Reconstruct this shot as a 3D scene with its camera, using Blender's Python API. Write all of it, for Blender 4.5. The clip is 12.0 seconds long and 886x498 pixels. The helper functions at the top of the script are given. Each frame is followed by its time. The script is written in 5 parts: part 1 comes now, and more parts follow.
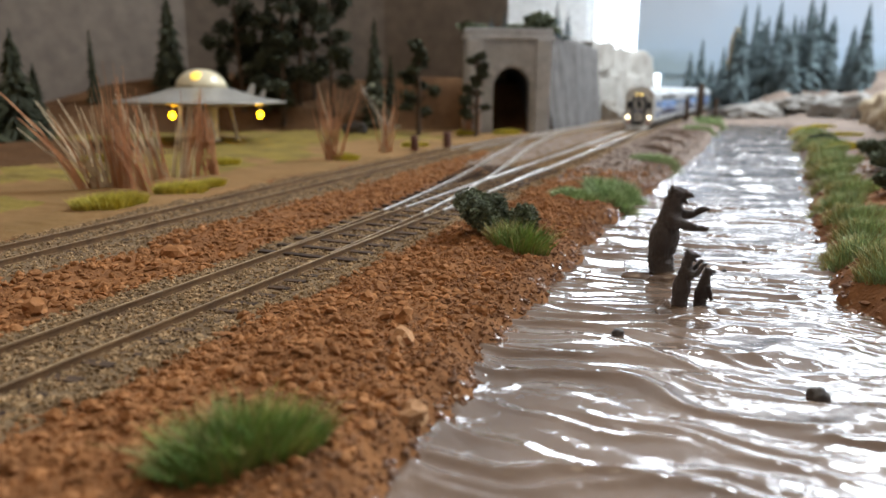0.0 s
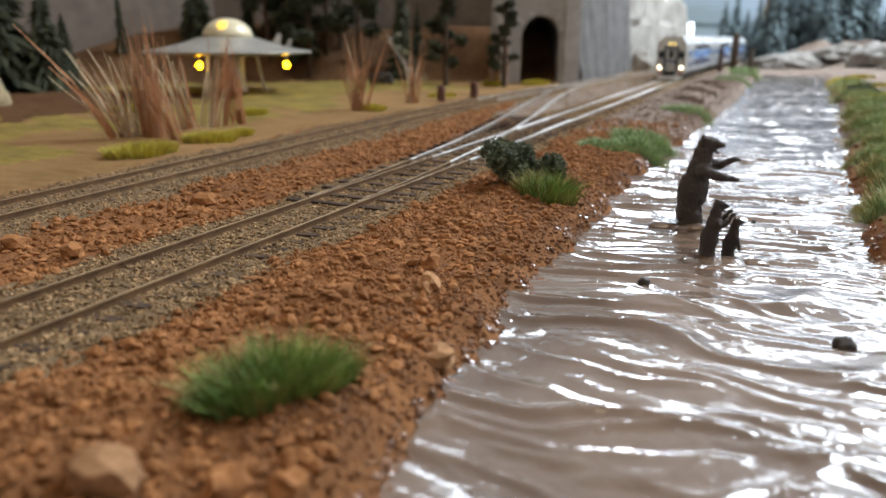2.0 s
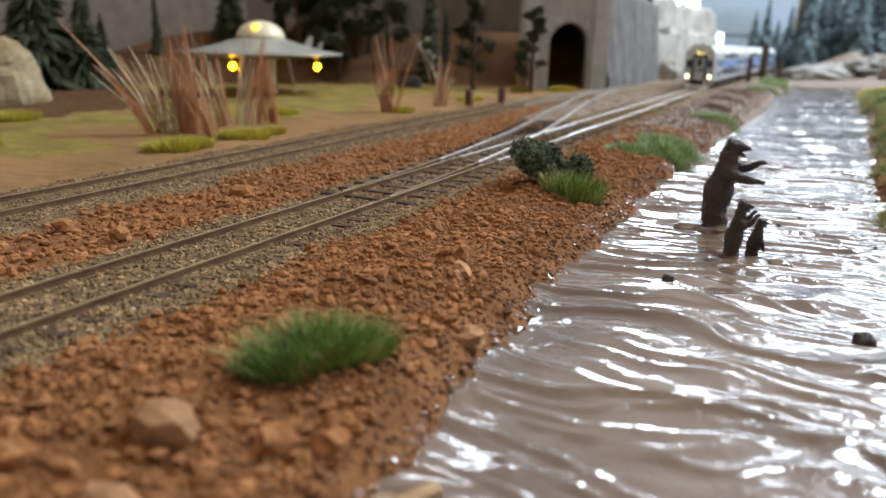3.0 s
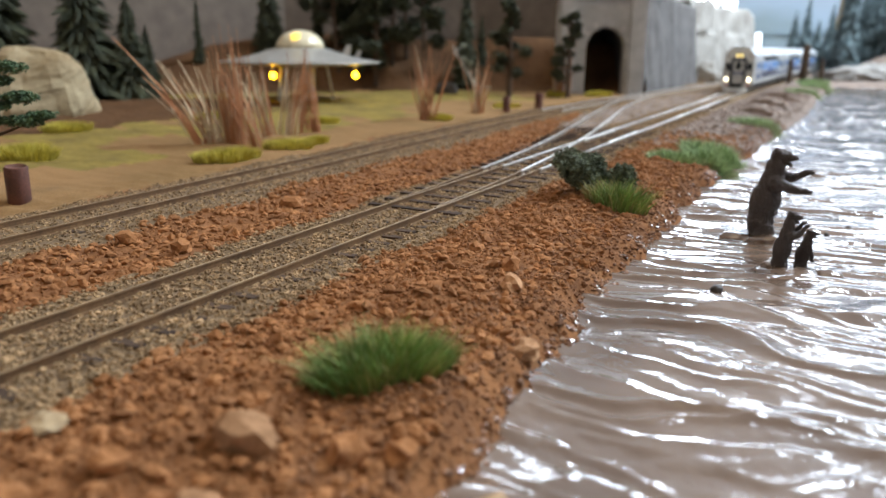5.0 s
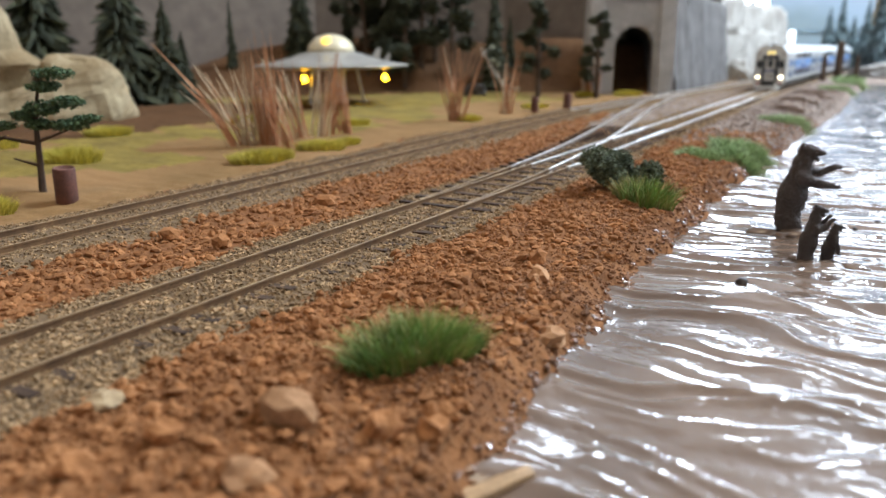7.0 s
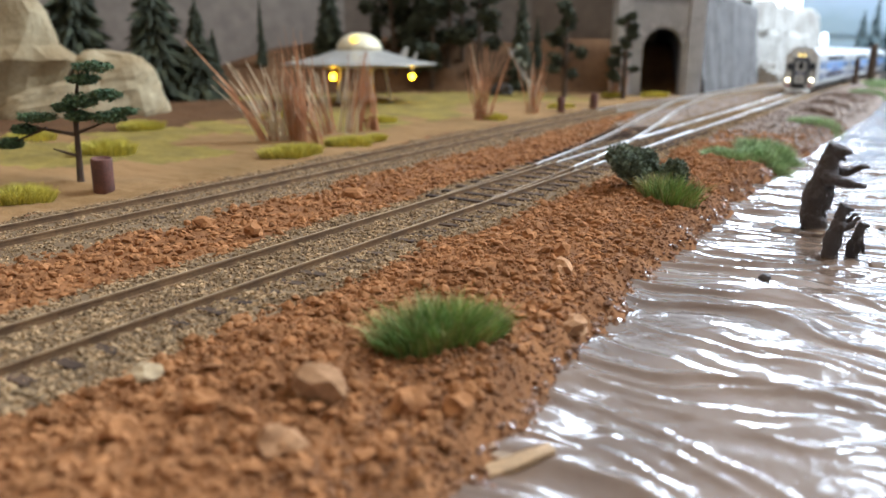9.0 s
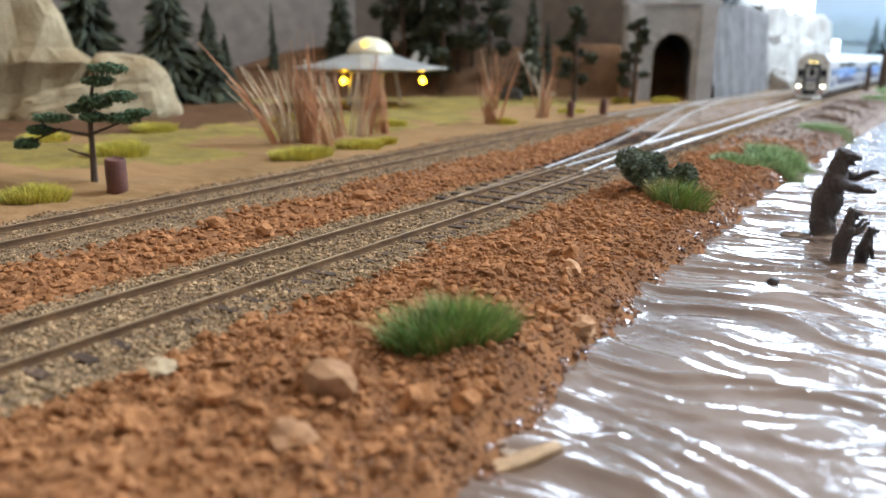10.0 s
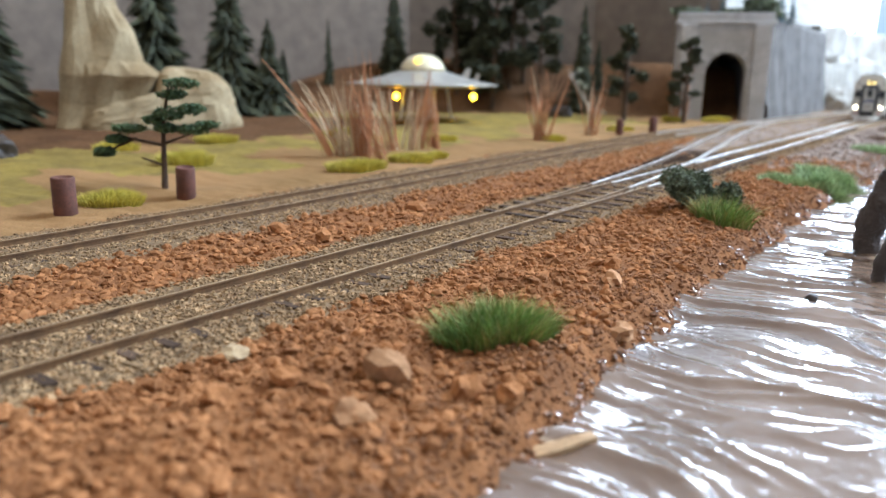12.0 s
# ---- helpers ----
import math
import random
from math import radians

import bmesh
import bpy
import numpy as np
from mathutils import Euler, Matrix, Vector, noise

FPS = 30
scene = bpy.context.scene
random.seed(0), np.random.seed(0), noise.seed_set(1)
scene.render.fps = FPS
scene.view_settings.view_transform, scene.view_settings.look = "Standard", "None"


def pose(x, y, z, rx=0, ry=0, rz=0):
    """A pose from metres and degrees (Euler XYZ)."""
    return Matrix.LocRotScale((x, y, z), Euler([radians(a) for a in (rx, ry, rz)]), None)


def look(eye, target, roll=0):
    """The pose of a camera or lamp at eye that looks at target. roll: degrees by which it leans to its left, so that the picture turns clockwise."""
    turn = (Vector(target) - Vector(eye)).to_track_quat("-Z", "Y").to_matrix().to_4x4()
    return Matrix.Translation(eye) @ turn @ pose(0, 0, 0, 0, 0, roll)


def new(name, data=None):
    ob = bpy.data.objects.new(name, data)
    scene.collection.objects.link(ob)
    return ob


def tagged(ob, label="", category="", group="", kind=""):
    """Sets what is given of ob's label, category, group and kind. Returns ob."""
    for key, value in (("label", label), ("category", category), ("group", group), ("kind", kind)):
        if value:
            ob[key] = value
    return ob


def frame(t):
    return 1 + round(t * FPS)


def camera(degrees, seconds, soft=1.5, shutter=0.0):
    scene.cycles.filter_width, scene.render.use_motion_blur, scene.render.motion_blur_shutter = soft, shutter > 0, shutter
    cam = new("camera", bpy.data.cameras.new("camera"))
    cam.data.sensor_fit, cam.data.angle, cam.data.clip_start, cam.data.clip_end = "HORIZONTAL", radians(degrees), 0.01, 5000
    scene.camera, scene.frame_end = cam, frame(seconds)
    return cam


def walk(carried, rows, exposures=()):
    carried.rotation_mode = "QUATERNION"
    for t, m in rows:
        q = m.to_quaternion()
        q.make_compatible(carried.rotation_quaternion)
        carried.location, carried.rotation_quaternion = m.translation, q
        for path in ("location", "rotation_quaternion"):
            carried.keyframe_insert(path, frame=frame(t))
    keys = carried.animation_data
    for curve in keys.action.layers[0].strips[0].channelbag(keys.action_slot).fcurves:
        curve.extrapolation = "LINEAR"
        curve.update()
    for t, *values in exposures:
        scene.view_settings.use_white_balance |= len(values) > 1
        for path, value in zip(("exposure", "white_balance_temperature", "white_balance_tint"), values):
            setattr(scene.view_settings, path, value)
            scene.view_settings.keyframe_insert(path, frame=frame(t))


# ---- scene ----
cam = camera(63.0, 12.0)
cam.data.dof.use_dof, cam.data.dof.focus_distance, cam.data.dof.aperture_fstop = True, 0.185, 18.0
PATH = [
    (0.0, (0.10602, -0.02804, 0.04958), (-0.07560, 0.42497, -0.05903), 0.43),
    (0.5, (0.10631, -0.02443, 0.05044), (-0.07524, 0.42439, -0.07447), -0.45),
    (1.0, (0.10606, -0.02510, 0.04937), (-0.07783, 0.42023, -0.08429), 0.00),
    (1.5, (0.10568, -0.02776, 0.04740), (-0.08265, 0.41430, -0.09084), 0.76),
    (2.0, (0.10631, -0.02938, 0.04857), (-0.08830, 0.40942, -0.09136), 0.33),
    (2.5, (0.10664, -0.03287, 0.04790), (-0.09415, 0.40422, -0.08862), 0.88),
    (3.0, (0.10731, -0.03621, 0.04690), (-0.10151, 0.39726, -0.08911), 1.20),
    (5.0, (0.10490, -0.04074, 0.04968), (-0.12415, 0.38304, -0.08430), 0.46),
    (5.5, (0.10529, -0.04155, 0.04877), (-0.12757, 0.38044, -0.08426), 0.11),
    (6.0, (0.10592, -0.04227, 0.04871), (-0.12933, 0.37845, -0.08414), -0.02),
    (6.5, (0.10702, -0.04405, 0.04987), (-0.13343, 0.37387, -0.08249), -0.52),
    (7.0, (0.10779, -0.04598, 0.04925), (-0.13909, 0.36815, -0.08322), -0.39),
    (9.0, (0.10954, -0.04990, 0.04801), (-0.15111, 0.35585, -0.08402), 0.08),
    (9.5, (0.11004, -0.05088, 0.04772), (-0.15342, 0.35349, -0.08295), 0.28),
    (10.0, (0.11021, -0.05131, 0.04757), (-0.15585, 0.35190, -0.08138), 0.37),
    (10.5, (0.11086, -0.05268, 0.04728), (-0.15800, 0.34983, -0.07803), 0.77),
    (11.0, (0.11221, -0.05405, 0.04704), (-0.16159, 0.34766, -0.06983), 1.07),
    (11.5, (0.11295, -0.05460, 0.04635), (-0.16301, 0.34503, -0.07257), 1.29),
    (12.0, (0.11576, -0.06054, 0.04854), (-0.17766, 0.32634, -0.07075), 0.95),
]
walk(cam, [(t, look(eye, target, roll)) for t, eye, target, roll in PATH], [(0.0, 0.15, 6350, 11), (3.0, 0.22, 6150, 10), (5.5, 0.41, 5950, 10), (9.5, 0.68, 5700, 9), (12.0, 0.83, 5500, 9)])

# ---- world, light ----
W = bpy.data.worlds.new("world")
scene.world = W
W.use_nodes = True
sky = W.node_tree.nodes.new("ShaderNodeTexSky")
sky.sky_type, sky.sun_disc = "NISHITA", False
sky.sun_elevation, sky.sun_rotation = radians(35), radians(10)
W.node_tree.nodes["Background"].inputs["Strength"].default_value = 0.12
W.node_tree.links.new(sky.outputs[0], W.node_tree.nodes["Background"].inputs["Color"])


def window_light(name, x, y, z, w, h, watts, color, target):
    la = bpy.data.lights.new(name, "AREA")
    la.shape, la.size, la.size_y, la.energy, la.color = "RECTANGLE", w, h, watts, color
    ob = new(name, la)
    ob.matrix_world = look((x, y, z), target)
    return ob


# daylight in the three window openings of the far wall, and two added ceiling panels
window_light("window_light", -0.295, 3.19, 0.375, 0.44, 0.82, 22, (0.84, 0.92, 1.0), (-0.295, 0, 0.375))
# the two high windows are unseen, added for glints on the river
window_light("window_light", 0.80, 3.19, 1.30, 1.6, 0.34, 7, (0.84, 0.92, 1.0), (0.80, 0, 1.30))
window_light("window_light", -1.40, 3.19, 1.17, 0.9, 0.5, 7, (0.84, 0.92, 1.0), (-1.40, 0, 1.17))
# added ceiling fill, unseen: warm for the left, cool for the far end
window_light("ceiling_fill", -0.1, -0.25, 1.66, 1.1, 0.8, 7.8, (1.0, 0.77, 0.50), (-0.1, -0.25, 0))
window_light("ceiling_fill", 0.95, 1.5, 1.66, 1.1, 0.8, 78, (0.84, 0.93, 1.0), (0.95, 1.5, 0))
scene.view_settings.exposure = 0.0

# ---- materials ----
def mat(name, color, color2=None, scale=200.0, rough=0.7, metal=0.0, bump=0.0, bscale=None, dist=0.0003, fine=None, island=0.0, coat=0.0, spec=0.5, ramp=(0.35, 0.65), objrand=0.0):
    """A procedural surface: two colours mixed by noise at two scales, relief, and a shift of value from piece to piece."""
    m = bpy.data.materials.new(name)
    m.use_nodes = True
    n, l = m.node_tree.nodes, m.node_tree.links
    b = n["Principled BSDF"]
    b.inputs["Roughness"].default_value, b.inputs["Metallic"].default_value = rough, metal
    b.inputs["Specular IOR Level"].default_value = spec
    b.inputs["Coat Weight"].default_value = coat
    tc = n.new("ShaderNodeTexCoord")
    no = n.new("ShaderNodeTexNoise")
    no.inputs["Scale"].default_value, no.inputs["Detail"].default_value = scale, 6
    l.new(tc.outputs["Object"], no.inputs["Vector"])
    cr = n.new("ShaderNodeValToRGB")
    cr.color_ramp.elements[0].position, cr.color_ramp.elements[1].position = ramp
    c2 = color2 or tuple(v * 0.75 for v in color)
    cr.color_ramp.elements[0].color, cr.color_ramp.elements[1].color = (*c2, 1), (*color, 1)
    l.new(no.outputs["Fac"], cr.inputs["Fac"])
    out = cr.outputs["Color"]
    # grain
    gr = n.new("ShaderNodeTexNoise")
    gr.inputs["Scale"].default_value, gr.inputs["Detail"].default_value = fine or scale * 9, 3
    l.new(tc.outputs["Object"], gr.inputs["Vector"])
    mr = n.new("ShaderNodeMapRange")
    mr.inputs["From Min"].default_value, mr.inputs["From Max"].default_value = 0.3, 0.7
    mr.inputs["To Min"].default_value, mr.inputs["To Max"].default_value = 0.82, 1.15
    l.new(gr.outputs["Fac"], mr.inputs["Value"])
    hs = n.new("ShaderNodeHueSaturation")
    l.new(out, hs.inputs["Color"])
    val = mr.outputs["Result"]
    if island or objrand:
        src = n.new("ShaderNodeNewGeometry").outputs["Random Per Island"] if island else n.new("ShaderNodeObjectInfo").outputs["Random"]
        k = island or objrand
        m2 = n.new("ShaderNodeMapRange")
        m2.inputs["To Min"].default_value, m2.inputs["To Max"].default_value = 1 - k, 1 + k
        l.new(src, m2.inputs["Value"])
        mu = n.new("ShaderNodeMath")
        mu.operation = "MULTIPLY"
        l.new(val, mu.inputs[0]), l.new(m2.outputs["Result"], mu.inputs[1])
        val = mu.outputs[0]
    l.new(val, hs.inputs["Value"])
    l.new(hs.outputs["Color"], b.inputs["Base Color"])
    rr = n.new("ShaderNodeMapRange")
    rr.inputs["To Min"].default_value, rr.inputs["To Max"].default_value = max(0.02, rough - 0.12), min(1, rough + 0.12)
    l.new(no.outputs["Fac"], rr.inputs["Value"])
    l.new(rr.outputs["Result"], b.inputs["Roughness"])
    if bump:
        bn = n.new("ShaderNodeTexNoise")
        bn.inputs["Scale"].default_value, bn.inputs["Detail"].default_value = bscale or scale * 4, 8
        l.new(tc.outputs["Object"], bn.inputs["Vector"])
        bp = n.new("ShaderNodeBump")
        bp.inputs["Strength"].default_value, bp.inputs["Distance"].default_value = bump, dist
        l.new(bn.outputs["Fac"], bp.inputs["Height"])
        l.new(bp.outputs["Normal"], b.inputs["Normal"])
    return m


def glow(name, color, strength):
    m = bpy.data.materials.new(name)
    m.use_nodes = True
    b = m.node_tree.nodes["Principled BSDF"]
    b.inputs["Base Color"].default_value = (*color, 1)
    b.inputs["Emission Color"].default_value = (*color, 1)
    b.inputs["Emission Strength"].default_value = strength
    return m


M = dict(
    earth=mat("red_earth", (0.27, 0.120, 0.046), (0.175, 0.075, 0.029), 60, 0.95, spec=0.15, bump=0.8, bscale=900, dist=0.0006),
    sand=mat("sandy_plain", (0.30, 0.172, 0.074), (0.195, 0.115, 0.045), 14, 0.95, spec=0.1, bump=0.5, bscale=1500, dist=0.0003, fine=1600),
    moss=mat("moss_flock", (0.265, 0.195, 0.048), (0.175, 0.125, 0.038), 40, 0.95, spec=0.1, bump=0.6, bscale=1800, dist=0.0003),
    redstone=mat("red_stone", (0.36, 0.163, 0.063), (0.25, 0.110, 0.042), 120, 0.95, spec=0.15, bump=0.5, bscale=2500, dist=0.0002, island=0.22),
    bankstone=mat("damp_bank_stone", (0.27, 0.130, 0.060), (0.195, 0.092, 0.042), 120, 0.9, spec=0.2, bump=0.5, bscale=2500, dist=0.0002, island=0.2),
    daylight=glow("daylight_pane", (0.88, 0.94, 1.0), 3.0),
    redpale=mat("pale_red_stone", (0.48, 0.268, 0.135), (0.36, 0.19, 0.092), 150, 0.95, spec=0.15, bump=0.5, bscale=1800, dist=0.0002, objrand=0.25),
    brownbush=mat("withered_brown", (0.27, 0.18, 0.125), (0.16, 0.105, 0.075), 200, 0.9, island=0.4),
    doorgrey=mat("door_grey", (0.50, 0.50, 0.47), (0.44, 0.44, 0.42), 60, 0.4, 0.2),
    cabwhite=mat("cab_grey_white", (0.68, 0.68, 0.66), (0.62, 0.62, 0.60), 60, 0.4, coat=0.2),
    dkblue2=mat("mid_blue_paint", (0.075, 0.17, 0.42), (0.065, 0.15, 0.38), 50, 0.35, coat=0.3),
    # pale grey base stands for the reflection on the lower windows
    paleglass=mat("reflection_grey_glazing", (0.30, 0.30, 0.28), (0.24, 0.24, 0.23), 100, 0.15, coat=0.4),
    diaph=mat("dark_slate_rubber", (0.03, 0.04, 0.06), (0.02, 0.028, 0.045), 200, 0.6),
    redlens=mat("red_lens", (0.45, 0.03, 0.03), (0.35, 0.02, 0.02), 200, 0.25, coat=0.5),
    ballast=mat("grey_ballast", (0.38, 0.252, 0.132), (0.20, 0.126, 0.064), 300, 0.92, spec=0.2, bump=0.4, bscale=3000, dist=0.0001, island=0.5),
    bed=mat("ballast_bed", (0.22, 0.148, 0.083), (0.14, 0.092, 0.052), 300, 0.95, spec=0.15, bump=0.8, bscale=1800, dist=0.0004),
    rail=mat("rusty_rail", (0.19, 0.105, 0.046), (0.11, 0.060, 0.028), 150, 0.75, 0.0, spec=0.25, bump=0.3, bscale=2500, dist=0.00005),
    nickel=mat("bare_nickel_rail", (0.40, 0.32, 0.24), (0.26, 0.20, 0.14), 120, 0.4, 0.7),
    # rail head whitened to carry the window's reflection
    nickeltop=mat("glint_rail_head", (0.88, 0.86, 0.82), (0.78, 0.75, 0.70), 120, 0.36, 1.0),
    greybrown=mat("grey_brown_earth", (0.27, 0.20, 0.155), (0.18, 0.13, 0.10), 60, 0.95, bump=0.8, bscale=600, dist=0.0008),
    lamptop=glow("amber_top_lamp", (1.0, 0.7, 0.2), 3.0),
    greystone=mat("grey_brown_stone", (0.33, 0.24, 0.185), (0.20, 0.145, 0.11), 120, 0.8, bump=0.5, bscale=2500, dist=0.0002, island=0.45),
    wetstone=mat("wet_stone", (0.32, 0.175, 0.105), (0.21, 0.11, 0.065), 200, 0.14, bump=0.4, bscale=2500, dist=0.0002, island=0.3, coat=0.8),
    greyrock=mat("grey_outcrop", (0.36, 0.335, 0.305), (0.22, 0.20, 0.18), 24, 0.9, bump=0.6, bscale=160, dist=0.003, fine=500),
    railtop=mat("worn_rail_head", (0.48, 0.34, 0.18), (0.28, 0.19, 0.10), 90, 0.45, 0.7),
    sleeper=mat("dark_sleeper", (0.10, 0.062, 0.040), (0.05, 0.032, 0.022), 300, 0.92, bump=0.4, bscale=2500, dist=0.0002, objrand=0.3, spec=0.2),
    silver=mat("satin_silver", (0.62, 0.62, 0.60), (0.55, 0.55, 0.54), 60, 0.35, 0.25),
    roofsil=mat("roof_silver", (0.80, 0.81, 0.82), (0.70, 0.71, 0.72), 60, 0.3, 0.15),
    ltblue=mat("light_blue_paint", (0.16, 0.33, 0.66), (0.14, 0.30, 0.60), 50, 0.35, coat=0.3),
    dkblue=mat("dark_blue_paint", (0.035, 0.06, 0.20), (0.03, 0.05, 0.17), 50, 0.35, coat=0.3),
    glass=mat("dark_glazing", (0.03, 0.035, 0.045), (0.02, 0.025, 0.03), 100, 0.12, coat=0.5),
    black=mat("black_plastic", (0.02, 0.02, 0.022), (0.012, 0.012, 0.013), 200, 0.55),
    darkgrey=mat("underframe_grey", (0.07, 0.07, 0.075), (0.045, 0.045, 0.05), 200, 0.6),
    lamp=glow("warm_headlamp", (1.0, 0.86, 0.55), 9.0),
    lampy=glow("amber_lamp", (1.0, 0.52, 0.003), 30.0),
    domey=glow("yellow_dome_light", (1.0, 0.66, 0.10), 0.95),
    dome=mat("cream_dome", (0.75, 0.66, 0.45), (0.68, 0.58, 0.38), 60, 0.3, coat=0.3),
    ufo=mat("saucer_silver", (0.50, 0.47, 0.42), (0.41, 0.385, 0.34), 50, 0.38, 0.5, fine=400),
    bear=mat("dark_brown_fur", (0.165, 0.130, 0.115), (0.075, 0.06, 0.053), 500, 0.36, bump=0.9, bscale=1600, dist=0.0005, spec=0.5),
    portal=mat("portal_stone", (0.52, 0.51, 0.50), (0.40, 0.385, 0.375), 60, 0.9, bump=0.5, bscale=700, dist=0.0006, objrand=0.14),
    # dark lining colour lifted towards blue to carry the haze
    dark=mat("tunnel_haze_dark", (0.10, 0.11, 0.14), (0.07, 0.08, 0.10), 40, 0.95),
    rock=mat("pale_rock", (0.40, 0.32, 0.19), (0.25, 0.175, 0.085), 30, 0.9, bump=0.5, bscale=110, dist=0.003, fine=500),
    # portal stone again, darkened in colour to offset the cool lamp on the flank
    flank=mat("dimmed_stone", (0.175, 0.16, 0.148), (0.115, 0.106, 0.098), 60, 0.9, bump=0.5, bscale=700, dist=0.0006),
    tanrock=mat("tan_rock", (0.50, 0.40, 0.27), (0.34, 0.25, 0.16), 24, 0.9, bump=0.7, bscale=160, dist=0.003, fine=500),
    cliff=mat("grey_cliff", (0.50, 0.47, 0.42), (0.32, 0.29, 0.25), 24, 0.9, bump=0.8, bscale=160, dist=0.003, fine=500),
    fir=mat("fir_needles", (0.058, 0.062, 0.030), (0.028, 0.032, 0.016), 120, 0.9, island=0.35),
    # needles lightened to blue-grey, distance haze put into the colour
    hazefir=mat("haze_fir_needles", (0.125, 0.165, 0.172), (0.08, 0.112, 0.118), 120, 0.9, island=0.35),
    pine=mat("pine_foliage", (0.10, 0.155, 0.065), (0.048, 0.085, 0.040), 300, 0.9, island=0.4),
    bark=mat("bark", (0.10, 0.06, 0.035), (0.05, 0.032, 0.02), 300, 0.9, bump=0.6, bscale=1500, dist=0.0004),
    green=mat("green_grass", (0.26, 0.37, 0.08), (0.115, 0.21, 0.04), 160, 0.7, island=0.45),
    drygrass=mat("drying_grass", (0.42, 0.36, 0.13), (0.30, 0.27, 0.08), 160, 0.7, island=0.35),
    yellow=mat("yellow_moss_tuft", (0.62, 0.52, 0.07), (0.44, 0.37, 0.05), 160, 0.8, island=0.4),
    reed=mat("dry_reed", (0.50, 0.23, 0.10), (0.34, 0.145, 0.06), 90, 0.75, island=0.4),
    straw=mat("pale_straw", (0.70, 0.56, 0.37), (0.54, 0.41, 0.25), 90, 0.75, island=0.35),
    bush=mat("dark_bush", (0.14, 0.16, 0.09), (0.065, 0.08, 0.045), 250, 0.9, island=0.45),
    palegrass=mat("pale_grass", (0.40, 0.50, 0.25), (0.24, 0.34, 0.145), 160, 0.7, island=0.45),
    brownbank=mat("brown_bank", (0.135, 0.070, 0.032), (0.085, 0.043, 0.020), 25, 0.95, spec=0.1, bump=0.8, bscale=400, dist=0.002),
    rust=mat("rusty_post", (0.15, 0.055, 0.033), (0.085, 0.033, 0.022), 160, 0.75, bump=0.4, bscale=900, dist=0.0003),
    deadwood=mat("bleached_wood", (0.50, 0.46, 0.40), (0.32, 0.28, 0.23), 200, 0.85, bump=0.4, bscale=1200, dist=0.0002),
    lichen=mat("pale_lichen", (0.52, 0.54, 0.42), (0.36, 0.38, 0.28), 200, 0.9, island=0.3),
    wood=mat("wood_chip", (0.54, 0.36, 0.19), (0.38, 0.235, 0.12), 130, 0.7, bump=0.3, bscale=900, dist=0.0002),
    backdrop=mat("grey_backdrop", (0.195, 0.155, 0.122), (0.178, 0.141, 0.111), 2.5, 0.9, fine=60),
    wall=mat("wall_paint", (0.80, 0.80, 0.79), (0.76, 0.76, 0.75), 2, 0.85, fine=60),
    ceil=mat("ceiling_paint", (0.48, 0.47, 0.46), (0.44, 0.43, 0.42), 2, 0.9, fine=60),
    floor=mat("floor_boards", (0.16, 0.12, 0.09), (0.11, 0.085, 0.06), 3, 0.6, fine=40),
    pebble=mat("dark_pebble", (0.07, 0.055, 0.045), (0.035, 0.028, 0.025), 500, 0.5, bump=0.5, bscale=2500, dist=0.0002),
    palestone=mat("pale_stone", (0.44, 0.32, 0.18), (0.35, 0.245, 0.13), 200, 0.8, bump=0.4, bscale=1800, dist=0.0002),
)


def water_material():
    m = bpy.data.materials.new("resin_water")
    m.use_nodes = True
    n, l = m.node_tree.nodes, m.node_tree.links
    b = n["Principled BSDF"]
    tc = n.new("ShaderNodeTexCoord")
    no = n.new("ShaderNodeTexNoise")
    no.inputs["Scale"].default_value, no.inputs["Detail"].default_value = 35, 4
    l.new(tc.outputs["Object"], no.inputs["Vector"])
    cr = n.new("ShaderNodeValToRGB")
    cr.color_ramp.elements[0].color, cr.color_ramp.elements[1].color = (0.14, 0.092, 0.064, 1), (0.225, 0.155, 0.112, 1)
    cr.color_ramp.elements[0].position, cr.color_ramp.elements[1].position = 0.35, 0.65
    l.new(no.outputs["Fac"], cr.inputs["Fac"])
    l.new(cr.outputs["Color"], b.inputs["Base Color"])
    b.inputs["Roughness"].default_value = 0.13
    b.inputs["Coat Weight"].default_value, b.inputs["Coat Roughness"].default_value = 1.0, 0.06
    fine = n.new("ShaderNodeTexNoise")
    fine.inputs["Scale"].default_value, fine.inputs["Detail"].default_value = 450, 3
    l.new(tc.outputs["Object"], fine.inputs["Vector"])
    bp = n.new("ShaderNodeBump")
    bp.inputs["Strength"].default_value, bp.inputs["Distance"].default_value = 0.35, 0.0004
    l.new(fine.outputs["Fac"], bp.inputs["Height"])
    l.new(bp.outputs["Normal"], b.inputs["Normal"]), l.new(bp.outputs["Normal"], b.inputs["Coat Normal"])
    return m


M["water"] = water_material()


